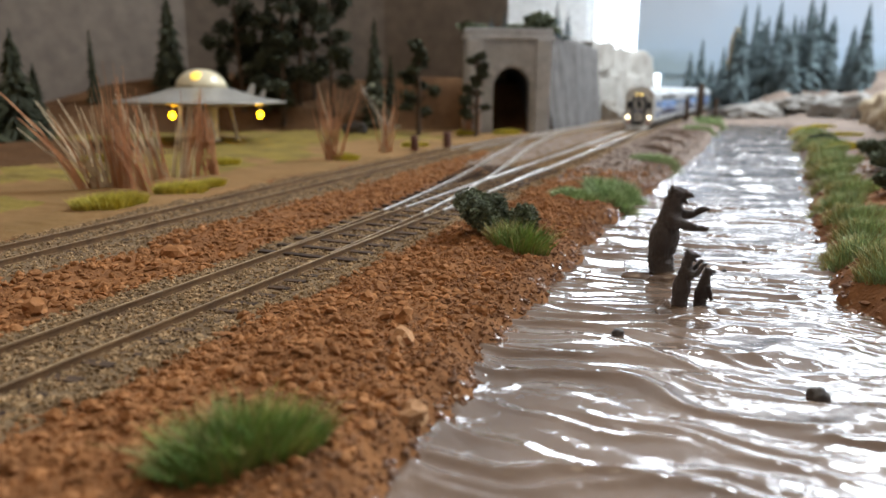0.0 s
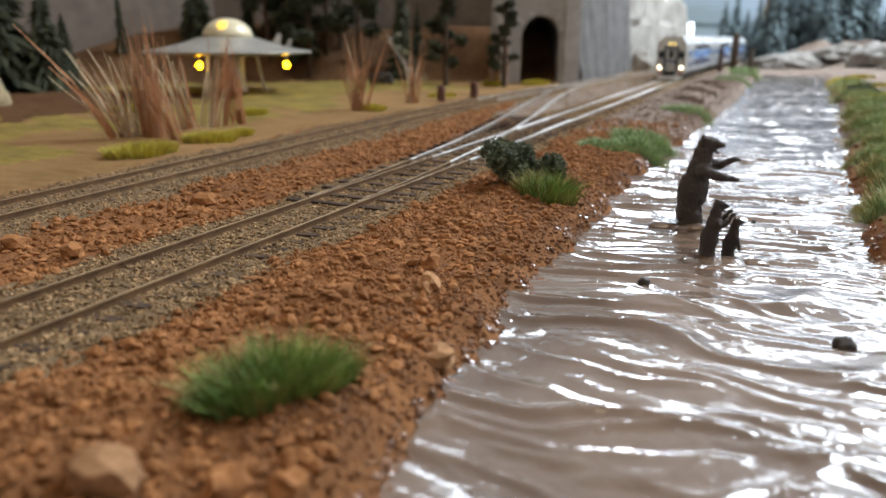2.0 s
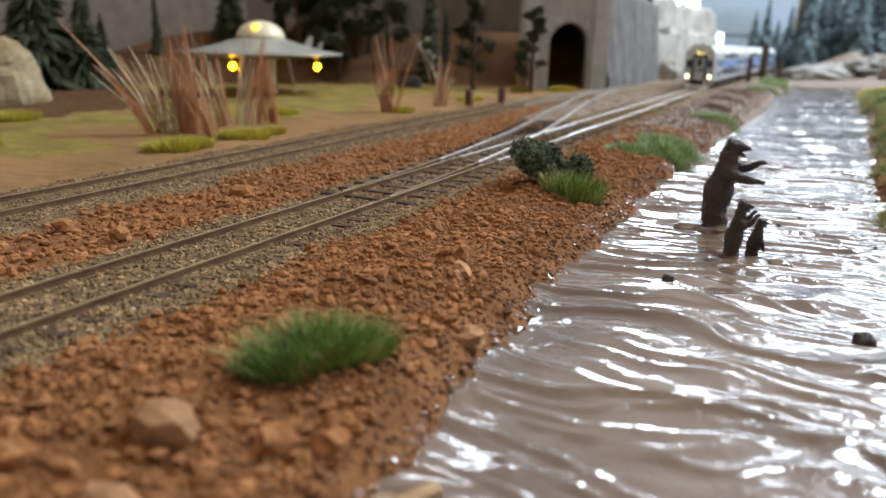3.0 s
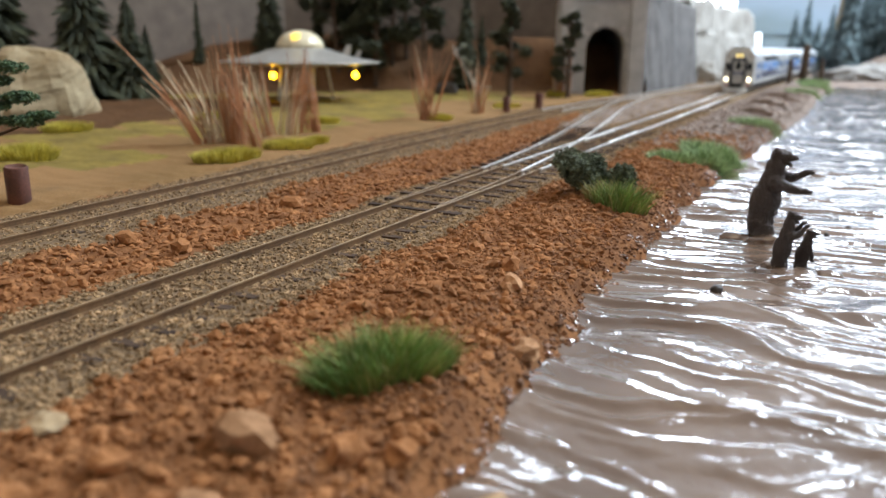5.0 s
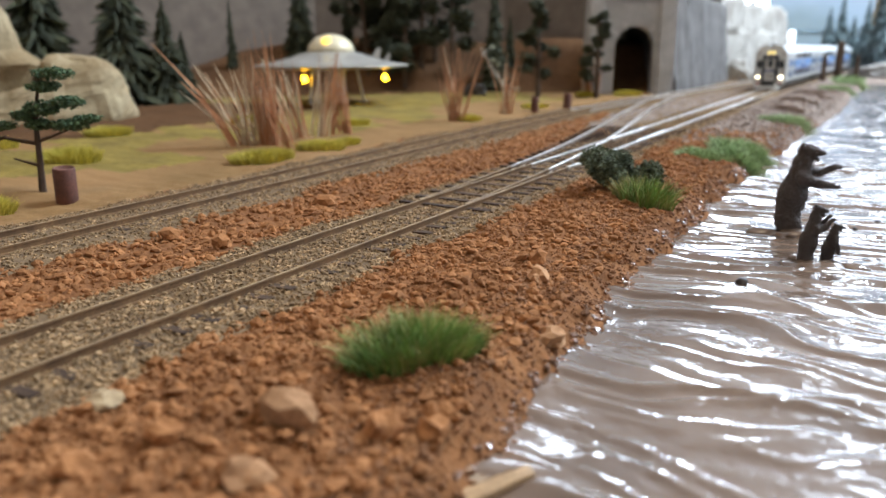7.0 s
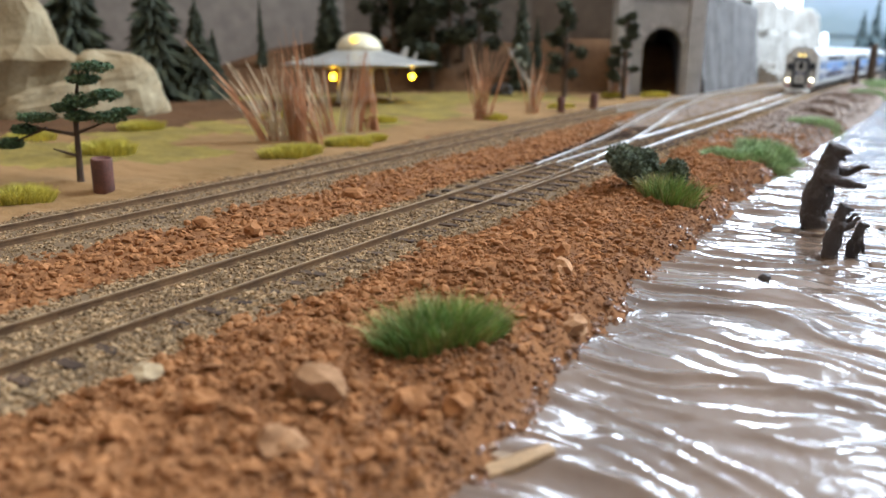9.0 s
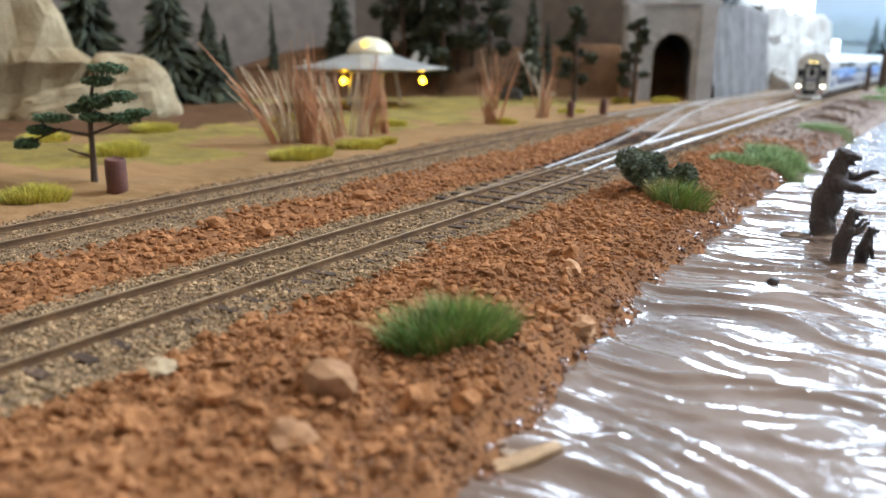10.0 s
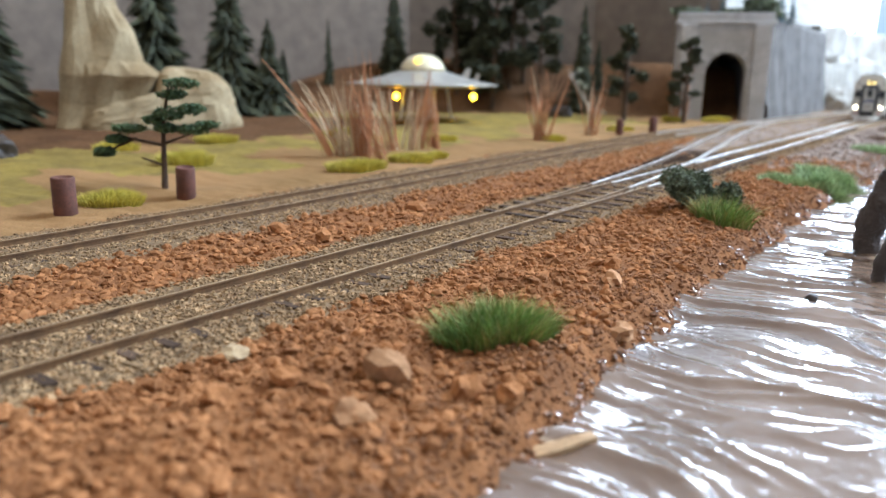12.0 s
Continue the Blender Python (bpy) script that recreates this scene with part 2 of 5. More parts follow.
def backdrop_sky():
    """Printed backdrop: dark blue wooded hills under a hazy blue sky that greys upwards."""
    m = bpy.data.materials.new("printed_sky")
    m.use_nodes = True
    n, l = m.node_tree.nodes, m.node_tree.links
    b = n["Principled BSDF"]
    b.inputs["Roughness"].default_value = 0.8
    tc = n.new("ShaderNodeTexCoord")
    sp = n.new("ShaderNodeSeparateXYZ")
    l.new(tc.outputs["Object"], sp.inputs[0])
    no = n.new("ShaderNodeTexNoise")
    no.inputs["Scale"].default_value, no.inputs["Detail"].default_value = 3.0, 6
    l.new(tc.outputs["Object"], no.inputs["Vector"])
    ad = n.new("ShaderNodeMath")
    ad.operation = "MULTIPLY_ADD"
    ad.inputs[1].default_value, ad.inputs[2].default_value = 0.35, -0.17
    l.new(no.outputs["Fac"], ad.inputs[0])
    a2 = n.new("ShaderNodeMath")
    l.new(sp.outputs["Z"], a2.inputs[0]), l.new(ad.outputs[0], a2.inputs[1])
    cr = n.new("ShaderNodeValToRGB")
    e = cr.color_ramp.elements
    e[0].position, e[0].color = 0.10, (0.30, 0.385, 0.44, 1)
    e[1].position, e[1].color = 0.50, (0.38, 0.39, 0.42, 1)
    k = e.new(0.17)
    k.color = (0.40, 0.50, 0.61, 1)
    k = e.new(0.34)
    k.color = (0.43, 0.48, 0.55, 1)
    l.new(a2.outputs[0], cr.inputs["Fac"])
    l.new(cr.outputs["Color"], b.inputs["Base Color"])
    return m


M["sky"] = backdrop_sky()

# ---- helpers for meshes ----
def link_mesh(name, bm, material, smooth=False):
    me = bpy.data.meshes.new(name)
    bm.to_mesh(me)
    bm.free()
    me.materials.append(material)
    if smooth:
        me.shade_smooth()
    return new(name, me)


def part(name, bm, material, parent, label="", smooth=False):
    ob = link_mesh(name, bm, material, smooth)
    ob.parent = parent
    if label:
        ob["label"] = label
    return ob


def raw(name, verts, faces, materials, smooth=False, index=None):
    me = bpy.data.meshes.new(name)
    verts = np.asarray(verts, dtype=np.float32).reshape(-1, 3)
    faces = np.asarray(faces, dtype=np.int32)
    k = faces.shape[1]
    me.vertices.add(len(verts))
    me.vertices.foreach_set("co", verts.ravel())
    me.loops.add(faces.size)
    me.loops.foreach_set("vertex_index", faces.ravel())
    me.polygons.add(len(faces))
    me.polygons.foreach_set("loop_start", np.arange(0, faces.size, k, dtype=np.int32))
    for m in materials:
        me.materials.append(m)
    if index is not None:
        me.polygons.foreach_set("material_index", np.asarray(index, dtype=np.int32))
    me.polygons.foreach_set("use_smooth", np.full(len(faces), smooth))
    me.update(calc_edges=True)
    me.validate()
    return new(name, me)


def box(bm, x0, x1, y0, y1, z0, z1, bevel=0.0):
    g = bmesh.ops.create_cube(bm, size=1.0, matrix=Matrix.LocRotScale(((x0 + x1) / 2, (y0 + y1) / 2, (z0 + z1) / 2), None, (abs(x1 - x0), abs(y1 - y0), abs(z1 - z0))))
    if bevel:
        es = list({e for v in g["verts"] for e in v.link_edges})
        bmesh.ops.bevel(bm, geom=es, offset=bevel, segments=2, affect="EDGES", profile=0.6)
    return bm


def boxed(*a, **k):
    return box(bmesh.new(), *a, **k)


def rod(bm, a, b, ra, rb, seg=8):
    a, b = Vector(a), Vector(b)
    d = b - a
    m = Matrix.Translation((a + b) / 2) @ d.to_track_quat("Z", "Y").to_matrix().to_4x4()
    bmesh.ops.create_cone(bm, cap_ends=True, segments=seg, radius1=ra, radius2=rb, depth=d.length, matrix=m)
    return bm


def ball(bm, c, r, rot=(0, 0, 0), sub=2):
    m = Matrix.LocRotScale(c, Euler([radians(v) for v in rot]), r if hasattr(r, "__len__") else (r, r, r))
    bmesh.ops.create_icosphere(bm, subdivisions=sub, radius=1.0, matrix=m)
    return bm


def lathe(bm, rows, seg=40, at=(0, 0, 0)):
    rings = []
    for r, z in rows:
        rings.append([bm.verts.new((at[0] + r * math.cos(2 * math.pi * k / seg), at[1] + r * math.sin(2 * math.pi * k / seg), at[2] + z)) for k in range(seg)])
    for p, q in zip(rings, rings[1:]):
        for k in range(seg):
            bm.faces.new((p[k], p[(k + 1) % seg], q[(k + 1) % seg], q[k]))
    bm.faces.new(rings[0][::-1]), bm.faces.new(rings[-1])
    return bm


def prism(bm, outline, y0, y1):
    """An outline in x and z, drawn out along y."""
    a = [bm.verts.new((x, y0, z)) for x, z in outline]
    b = [bm.verts.new((x, y1, z)) for x, z in outline]
    n = len(outline)
    bm.faces.new(a), bm.faces.new(b[::-1])
    for k in range(n):
        bm.faces.new((a[k], b[k], b[(k + 1) % n], a[(k + 1) % n]))
    bmesh.ops.recalc_face_normals(bm, faces=bm.faces)
    return bm


def thing(name, label, category, at=(0, 0, 0), rz=0.0, group="", kind=""):
    ob = new(name)
    ob.matrix_world = pose(*at, 0, 0, rz)
    return tagged(ob, label, category, group, kind)


def lattice(x, y, seed=0):
    """Smooth value noise in -1..1 on a lattice of unit cells."""
    xi, yi = np.floor(x).astype(np.int64), np.floor(y).astype(np.int64)
    fx, fy = x - xi, y - yi
    fx, fy = fx * fx * (3 - 2 * fx), fy * fy * (3 - 2 * fy)

    def h(a, b):
        n = (a * 374761393 + b * 668265263 + seed * 1442695041) & 0x7FFFFFFF
        n = ((n ^ (n >> 13)) * 1274126177) & 0x7FFFFFFF
        return ((n ^ (n >> 16)) & 0xFFFF) / 32767.5 - 1

    return (h(xi, yi) * (1 - fx) + h(xi + 1, yi) * fx) * (1 - fy) + (h(xi, yi + 1) * (1 - fx) + h(xi + 1, yi + 1) * fx) * fy


def step(a, b, v):
    t = np.clip((v - a) / (b - a), 0, 1)
    return t * t * (3 - 2 * t)


# ---- the plan ----
BANK_Y = (-0.4, 0.0, 0.03, 0.06, 0.11, 0.17, 0.26, 0.44, 0.68, 0.95, 1.25, 1.5)
BANK_L = (0.090, 0.071, 0.068, 0.0645, 0.0605, 0.0590, 0.0585, 0.064, 0.077, 0.076, 0.090, 0.10)
BANKR_Y = (-0.4, 0.10, 0.156, 0.18, 0.23, 0.34, 0.60, 0.9, 1.24, 1.5)
BANK_R = (0.20, 0.162, 0.141, 0.136, 0.134, 0.139, 0.156, 0.162, 0.172, 0.16)
T2_Y = (-0.3, 0.0, 0.1, 0.25, 0.4, 0.55, 0.7, 0.9, 1.2, 1.6, 2.4)
T2_X = (-0.080, -0.0835, -0.0865, -0.0945, -0.1005, -0.1005, -0.093, -0.079, -0.058, -0.05, -0.06)
DV_Y = (0.135, 0.20, 0.26, 0.33, 0.40, 0.48, 0.57, 0.66, 0.76)
DV_X = (-0.00825, -0.0105, -0.0155, -0.0235, -0.0345, -0.0485, -0.0640, -0.0770, -0.0870)
BACK = ((-0.84, -0.7), (-0.78, 0.0), (-0.70, 0.40), (-0.54, 0.72), (-0.34, 0.87), (-0.185, 0.92))
GAUGE, RAIL_TOP, WATER = 0.0165, 0.0025, -0.006


def t1_x(y):
    return np.interp(y, (-0.5, 0.85, 1.0, 1.2, 1.6, 2.4), (-0.00825, -0.00825, -0.006, 0.001, 0.017, 0.05))


def back_distance(x, y):
    d = np.full(np.shape(x), 9.0)
    for (ax, ay), (bx, by) in zip(BACK, BACK[1:]):
        t = np.clip(((x - ax) * (bx - ax) + (y - ay) * (by - ay)) / ((bx - ax) ** 2 + (by - ay) ** 2), 0, 1)
        d = np.minimum(d, np.hypot(x - ax - t * (bx - ax), y - ay - t * (by - ay)))
    return d


def height(x, y):
    x, y = np.asarray(x, float), np.asarray(y, float)
    xl = np.interp(y, BANK_Y, BANK_L) + 0.0022 * lattice(y / 0.011, y * 0, 3) + 0.001 * lattice(y / 0.004, y * 0, 4)
    xr = np.interp(y, BANKR_Y, BANK_R) + 0.004 * lattice(y / 0.02, y * 0, 5) + 0.0015 * lattice(y / 0.006, y * 0, 6)
    end = step(1.24, 1.32, y)
    rough = 0.0006 * lattice(x / 0.006, y / 0.006, 1) + 0.0005 * lattice(x / 0.0022, y / 0.0022, 2) + 0.0010 * lattice(x / 0.02, y / 0.02, 8)
    z = rough.copy()
    # shoulders of the two ballast beds stay level
    d1, d2 = np.abs(x - t1_x(y)), np.abs(x - np.interp(y, T2_Y, T2_X))
    flat = np.maximum(1 - step(0.015, 0.026, d1), 1 - step(0.015, 0.026, d2))
    z = z * (1 - 0.85 * flat) + 0.0006 * flat
    # mound between the near track and the river, then the bank down into the bed
    z += 0.0028 * step(0.016, 0.040, x) * (1 - step(0.0, 0.02, x - xl + 0.028)) * (1 - 0.6 * step(0.3, 0.6, y))
    bed = -0.0105
    into = step(-0.006, 0.0085, x - xl) * (1 - step(-0.004, 0.012, x - xr)) * (1 - end)
    z = z * (1 - into) + bed * into
    # lip under the near tuft, mound further on
    z += 0.006 * np.exp(-(((x - 0.042) / 0.022) ** 2 + ((y - 0.72) / 0.13) ** 2)) * step(0.012, 0.03, x)
    z += 0.0016 * np.exp(-(((x - 0.051) / 0.011) ** 2 + ((y - 0.046) / 0.009) ** 2))
    # right bank
    z += 0.006 * step(0.0, 0.045, x - xr - 0.004) + 0.07 * step(0.10, 0.40, x - xr) * step(0.25, 0.9, y)
    # embankment before the backdrop on the left
    db = back_distance(x, y)
    k = 0.35 + 0.65 * step(0.45, 0.68, y + 0.4 * (x + 0.5))
    z += np.where(x < -0.12, 1, 0) * k * (0.062 + 0.006 * lattice(x / 0.05, y / 0.05, 9)) * (1 - step(0.03, 0.115, db + 0.012 * lattice(x / 0.04, y / 0.04, 7)))
    # far end of the table
    z += 0.035 * step(1.32, 1.75, y) * step(0.06, 0.2, x) * (1 + 0.5 * lattice(x / 0.06, y / 0.06, 12))
    return z


def dv_edge(y):
    return np.where(y > 0.15, np.interp(y, DV_Y, DV_X) - 0.019, 9.0)


def ground():
    xs = np.concatenate([np.arange(-0.86, -0.13, 0.009), np.arange(-0.13, 0.20, 0.0016), np.arange(0.20, 0.5, 0.006), np.arange(0.5, 0.92, 0.05)])
    ys = np.concatenate([np.arange(-0.6, -0.08, 0.02), np.arange(-0.08, 0.34, 0.0017), np.arange(0.34, 0.95, 0.004), np.arange(0.95, 2.95, 0.016)])
    X, Y = np.meshgrid(xs, ys)
    Z = height(X, Y)
    nx, ny = len(xs), len(ys)
    i = np.arange(nx * ny).reshape(ny, nx)
    q = np.stack([i[:-1, :-1], i[:-1, 1:], i[1:, 1:], i[1:, :-1]], -1).reshape(-1, 4)
    cx, cy = X[:-1, :-1].ravel(), Y[:-1, :-1].ravel()
    d2 = cx - np.interp(cy, T2_Y, T2_X)
    w = 0.004 * lattice(cx / 0.02, cy / 0.02, 21)
    idx = np.zeros(len(q), int)
    idx[(d2 < -0.024 + w) & (cx < -0.09)] = 1
    idx[(idx == 1) & (lattice(cx / 0.10, cy / 0.045, 22) + 0.4 * lattice(cx / 0.02, cy / 0.02, 23) > 0.05 - 0.5 * step(-0.10, -0.16, d2)) & (d2 < -0.08)] = 2
    idx[(idx >= 1) & (back_distance(cx, cy) < 0.118 + w)] = 4
    idx[(idx >= 1) & (cx < -0.318 + 6 * w) & (cy < 0.48)] = 4
    idx[(np.abs(d2) < 0.024 + w * 0.5) | (np.abs(cx - t1_x(cy)) < 0.021 + w * 0.5)] = 3
    idx[(idx == 0) & (cy + w * 8 > 0.40)] = 5
    ob = raw("ground", np.stack([X, Y, Z], -1), q, [M["earth"], M["sand"], M["moss"], M["bed"], M["brownbank"], M["greybrown"]], True, idx)
    return tagged(ob, "red earth and sandy model landscape with river bed", "ground", kind="structure")


ground()


def water():
    xs = np.arange(0.04, 0.215, 0.0008)
    ys = np.concatenate([np.arange(-0.09, 0.36, 0.0008), np.arange(0.36, 1.34, 0.0035)])
    X, Y = np.meshgrid(xs, ys)
    # crests swing across the stream, branch and die out; broad smooth troughs lie between them
    wx = 0.012 * lattice(X / 0.034, Y / 0.034, 31) + 0.004 * lattice(X / 0.012, Y / 0.012, 32)
    wy = 0.010 * lattice(X / 0.040, Y / 0.032, 33) + 0.0025 * lattice(X / 0.013, Y / 0.011, 34)
    tilt = 0.20 * step(0.15, 0.03, Y)
    A, B = X + wx, Y + wy + tilt * (X - 0.07) - 0.24 * X

    def crests(a, b, wide, deep, seed, sharp):
        n = lattice(a / wide + 7.3 * seed, b / deep, seed) + 0.35 * lattice(a / wide * 2.1, b / deep * 1.9 + 3.1, seed + 1)
        return (1 - np.minimum(np.abs(n) * 1.5, 1)) ** sharp

    c1 = crests(A, B, 0.052, 0.0100, 35, 2.8)
    c2 = crests(A + 0.02, B + 0.2 * A, 0.026, 0.0054, 45, 2.4)
    swell = lattice(A / 0.020, B / 0.0085, 38)
    calm = 0.55 + 0.45 * step(-0.5, 0.4, lattice(X / 0.03, Y / 0.022, 36))
    Z = WATER + 0.00125 * c1 * calm + 0.0006 * c2 + 0.00034 * swell + 0.00016 * lattice(A / 0.006, B / 0.0028, 39) + 0.00006 * lattice(X / 0.0018, Y / 0.0018, 40)
    nx, ny = len(xs), len(ys)
    i = np.arange(nx * ny).reshape(ny, nx)
    q = np.stack([i[:-1, :-1], i[:-1, 1:], i[1:, 1:], i[1:, :-1]], -1).reshape(-1, 4)
    ob = raw("water", np.stack([X, Y, Z], -1), q, [M["water"]], True)
    return tagged(ob, "muddy brown glossy rippled resin river", "river", kind="structure")


water()


# ---- room shell and backdrops ----
def slab(name, label, category, m, *dims, bevel=0.0):
    return tagged(link_mesh(name, boxed(*dims, bevel=bevel), m), label, category, kind="structure")


slab("floor", "dark wooden room floor", "floor", M["floor"], -2.2, 2.6, -2.2, 3.4, -0.9, -0.8)
slab("ceiling", "grey painted ceiling", "ceiling", M["ceil"], -2.2, 2.6, -2.2, 3.4, 1.7, 1.8)
slab("wall_west", "plain pale painted wall", "wall", M["wall"], -2.3, -2.2, -2.2, 3.3, -0.8, 1.7)
slab("wall_east", "plain pale painted wall", "wall", M["wall"], 2.6, 2.7, -2.2, 3.3, -0.8, 1.7)
slab("wall_south", "plain pale painted wall", "wall", M["wall"], -2.2, 2.6, -2.3, -2.2, -0.8, 1.7)
north = tagged(new("wall_north"), "pale painted wall with one bright window and two added high ones", "wall", kind="structure")
for a in ((-2.2, -1.86, -0.8, 1.7), (-1.86, -0.94, -0.8, 0.91), (-1.86, -0.94, 1.43, 1.7), (-0.94, -0.53, -0.8, 1.7), (-0.53, 0.10, -0.8, -0.05), (-0.53, 0.10, 0.8, 1.12), (-0.53, 0.0, 1.12, 1.7), (0.10, 1.6, -0.8, 1.12), (0.0, 1.6, 1.48, 1.7), (1.6, 2.6, -0.8, 1.7)):
    part("wall_panel", boxed(a[0], a[1], 3.2, 3.3, a[2], a[3]), M["wall"], north)
# windows 2 and 3 lie out of view, added to glint on the water
for k, (x0, x1, z0, z1) in enumerate(((-0.53, 0.10, -0.05, 0.8), (0.0, 1.6, 1.12, 1.48), (-1.86, -0.94, 0.91, 1.43))):
    w = tagged(new("window_%d" % (k + 1)), "bright daylit window with white frame", "window", kind="structure")
    bm = bmesh.new()
    for b in ((x0, x0 + 0.03, z0, z1), (x1 - 0.03, x1, z0, z1), (x0 + 0.03, x1 - 0.03, z0, z0 + 0.03), (x0 + 0.03, x1 - 0.03, z1 - 0.03, z1)):
        box(bm, b[0], b[1], 3.22, 3.26, b[2], b[3])
    part("window_frame", bm, M["wall"], w)
    part("pane", boxed(x0 + 0.03, x1 - 0.03, 3.245, 3.25, z0 + 0.03, z1 - 0.03), M["daylight"], w)


def backdrop_left():
    bm = bmesh.new()
    rows = []
    for (ax, ay), (bx, by) in zip(BACK, BACK[1:]):
        for k in range(8):
            rows.append((ax + (bx - ax) * k / 8, ay + (by - ay) * k / 8))
    rows.append(BACK[-1])
    lo = [bm.verts.new((x, y, -0.05)) for x, y in rows]
    hi = [bm.verts.new((x, y, 0.27)) for x, y in rows]
    for k in range(len(rows) - 1):
        bm.faces.new((lo[k], lo[k + 1], hi[k + 1], hi[k]))
    bm.normal_update()
    bmesh.ops.solidify(bm, geom=bm.faces[:], thickness=0.004)
    bmesh.ops.recalc_face_normals(bm, faces=bm.faces)
    return tagged(link_mesh("backdrop", bm, M["backdrop"]), "plain grey-brown curved backdrop board", "backdrop", kind="structure")


backdrop_left()
slab("backdrop_north", "printed hazy blue sky backdrop board", "backdrop", M["sky"], -0.255, 0.9, 2.70, 2.706, 0.105, 0.60)
slab("backdrop_skirt", "printed hazy blue sky backdrop board", "backdrop", M["sky"], -0.166, -0.004, 2.712, 2.718, 0.006, 0.11)
slab("backdrop_skirt_mid", "printed hazy blue sky backdrop board", "backdrop", M["sky"], -0.004, 0.042, 2.712, 2.718, 0.040, 0.11)
slab("backdrop_skirt_east", "printed hazy blue sky backdrop board", "backdrop", M["sky"], 0.042, 0.9, 2.712, 2.718, -0.05, 0.11)
slab("table_fascia", "dark wooden edge of the layout table", "table edge", M["floor"], -0.86, 0.9, -0.64, -0.6, -0.8, -0.01)
slab("table_fascia_west", "dark wooden edge of the layout table", "table edge", M["floor"], -0.90, -0.862, -0.64, 2.95, -0.8, -0.01)
slab("table_fascia_east", "dark wooden edge of the layout table", "table edge", M["floor"], 0.902, 0.94, -0.64, 2.95, -0.8, -0.01)


# ---- tracks ----
def rail_mesh(name, path, parent, m=None, top=(7,), head="railtop", broad=1.0):
    prof = ((-0.0010, 0.0004), (0.0010, 0.0004), (0.0010, 0.0007), (0.0003, 0.0009), (0.0003, 0.0018), (0.00045, 0.0020), (0.00045, 0.0024), (0.0003, 0.0025), (-0.0003, 0.0025), (-0.00045, 0.0024), (-0.00045, 0.0020), (-0.0003, 0.0018), (-0.0003, 0.0009), (-0.0010, 0.0007))
    bm = bmesh.new()
    rings = []
    for k, (x, y) in enumerate(path):
        a, b = path[max(0, k - 1)], path[min(len(path) - 1, k + 1)]
        d = Vector((b[0] - a[0], b[1] - a[1])).normalized()
        rings.append([bm.verts.new((x + d.y * u * broad, y - d.x * u * broad, v)) for u, v in prof])
    n = len(prof)
    for p, q in zip(rings, rings[1:]):
        for k in range(n):
            f = bm.faces.new((p[k], q[k], q[(k + 1) % n], p[(k + 1) % n]))
            f.material_index = 1 if k in top else 0
    bm.faces.new(rings[0]), bm.faces.new(rings[-1][::-1])
    bmesh.ops.recalc_face_normals(bm, faces=bm.faces)
    ob = part(name, bm, m or M["rail"], parent)
    ob.data.materials.append(M[head])
    return ob


def offset(path, s):
    out = []
    for k, (x, y) in enumerate(path):
        a, b = path[max(0, k - 1)], path[min(len(path) - 1, k + 1)]
        d = Vector((b[0] - a[0], b[1] - a[1])).normalized()
        out.append((x + d.y * s, y - d.x * s))
    return out


def smooth_path(fx, y0, y1, n):
    ys = np.linspace(y0, y1, n)
    return [(float(fx(y)), float(y)) for y in ys]


def soft(ky, kx):
    """Knots rounded off to a gliding curve."""
    def f(y):
        return float(np.mean([np.interp(y + d, ky, kx) for d in np.linspace(-0.07, 0.07, 15)]))
    return f


t2_x = soft(T2_Y, T2_X)
SLEEPER = bpy.data.meshes.new("sleeper")
bm = boxed(-0.0150, 0.0150, -0.0011, 0.0011, -0.0012, 0.0009, bevel=0.0002)
bm.to_mesh(SLEEPER)
bm.free()
SLEEPER.materials.append(M["sleeper"])


def track(label, path, y_from, y_to, gap, bare, sink):
    t = tagged(new("railway_track"), label, "railway track", kind="structure")
    # painted brown up to the cut, bare metal beyond with glare in its colour
    for s in (-GAUGE / 2, GAUGE / 2):
        line = offset(path, s)
        cut = (float(np.interp(bare, [p[1] for p in line], [p[0] for p in line])), bare)
        rail_mesh("rail", [p for p in line if p[1] < bare - 0.003] + [cut], t)
        rail_mesh("bare_rail", [(cut[0], bare + 0.0008)] + [p for p in line if p[1] > bare + 0.003], t, M["nickel"], (5, 6, 7, 8, 9), "nickeltop", 1.25)
    px, py = [p[0] for p in path], [p[1] for p in path]
    y = y_from
    while y < y_to:
        x = float(np.interp(y, py, px))
        a = math.atan2(float(np.interp(y + 0.005, py, px)) - x, 0.005)
        s = new("sleeper", SLEEPER)
        s.parent = t
        s.matrix_world = pose(x + random.uniform(-0.0004, 0.0004), y, sink + random.uniform(-0.0001, 0.0001), 0, -random.uniform(0.6, 2.4), -math.degrees(a) + random.uniform(-1, 1))
        y += gap
    return t


BARE = 0.235
P1 = smooth_path(t1_x, -0.30, 2.4, 110)
P2 = smooth_path(t2_x, -0.30, 2.4, 110)
track("brown weathered near track on grey ballast", P1, -0.099, 0.75, 0.0070, BARE, -0.0003)
track("brown weathered back track on grey ballast", P2, -0.05, 0.75, 0.0068, 0.52, -0.0006)
dv = soft(DV_Y, DV_X)
PD = smooth_path(dv, 0.15, 0.80, 60)
turnout = tagged(new("turnout"), "turnout with worn, glint-brightened rails and dark sleepers", "turnout", kind="structure")
for s in (-GAUGE / 2, GAUGE / 2):
    rail_mesh("closure_rail", [p for p in offset(PD, s) if p[1] < BARE], turnout)
    rail_mesh("closure_rail", [p for p in offset(PD, s) if p[1] > BARE - 0.011], turnout, M["nickel"], (5, 6, 7, 8, 9), "nickeltop", 1.25)
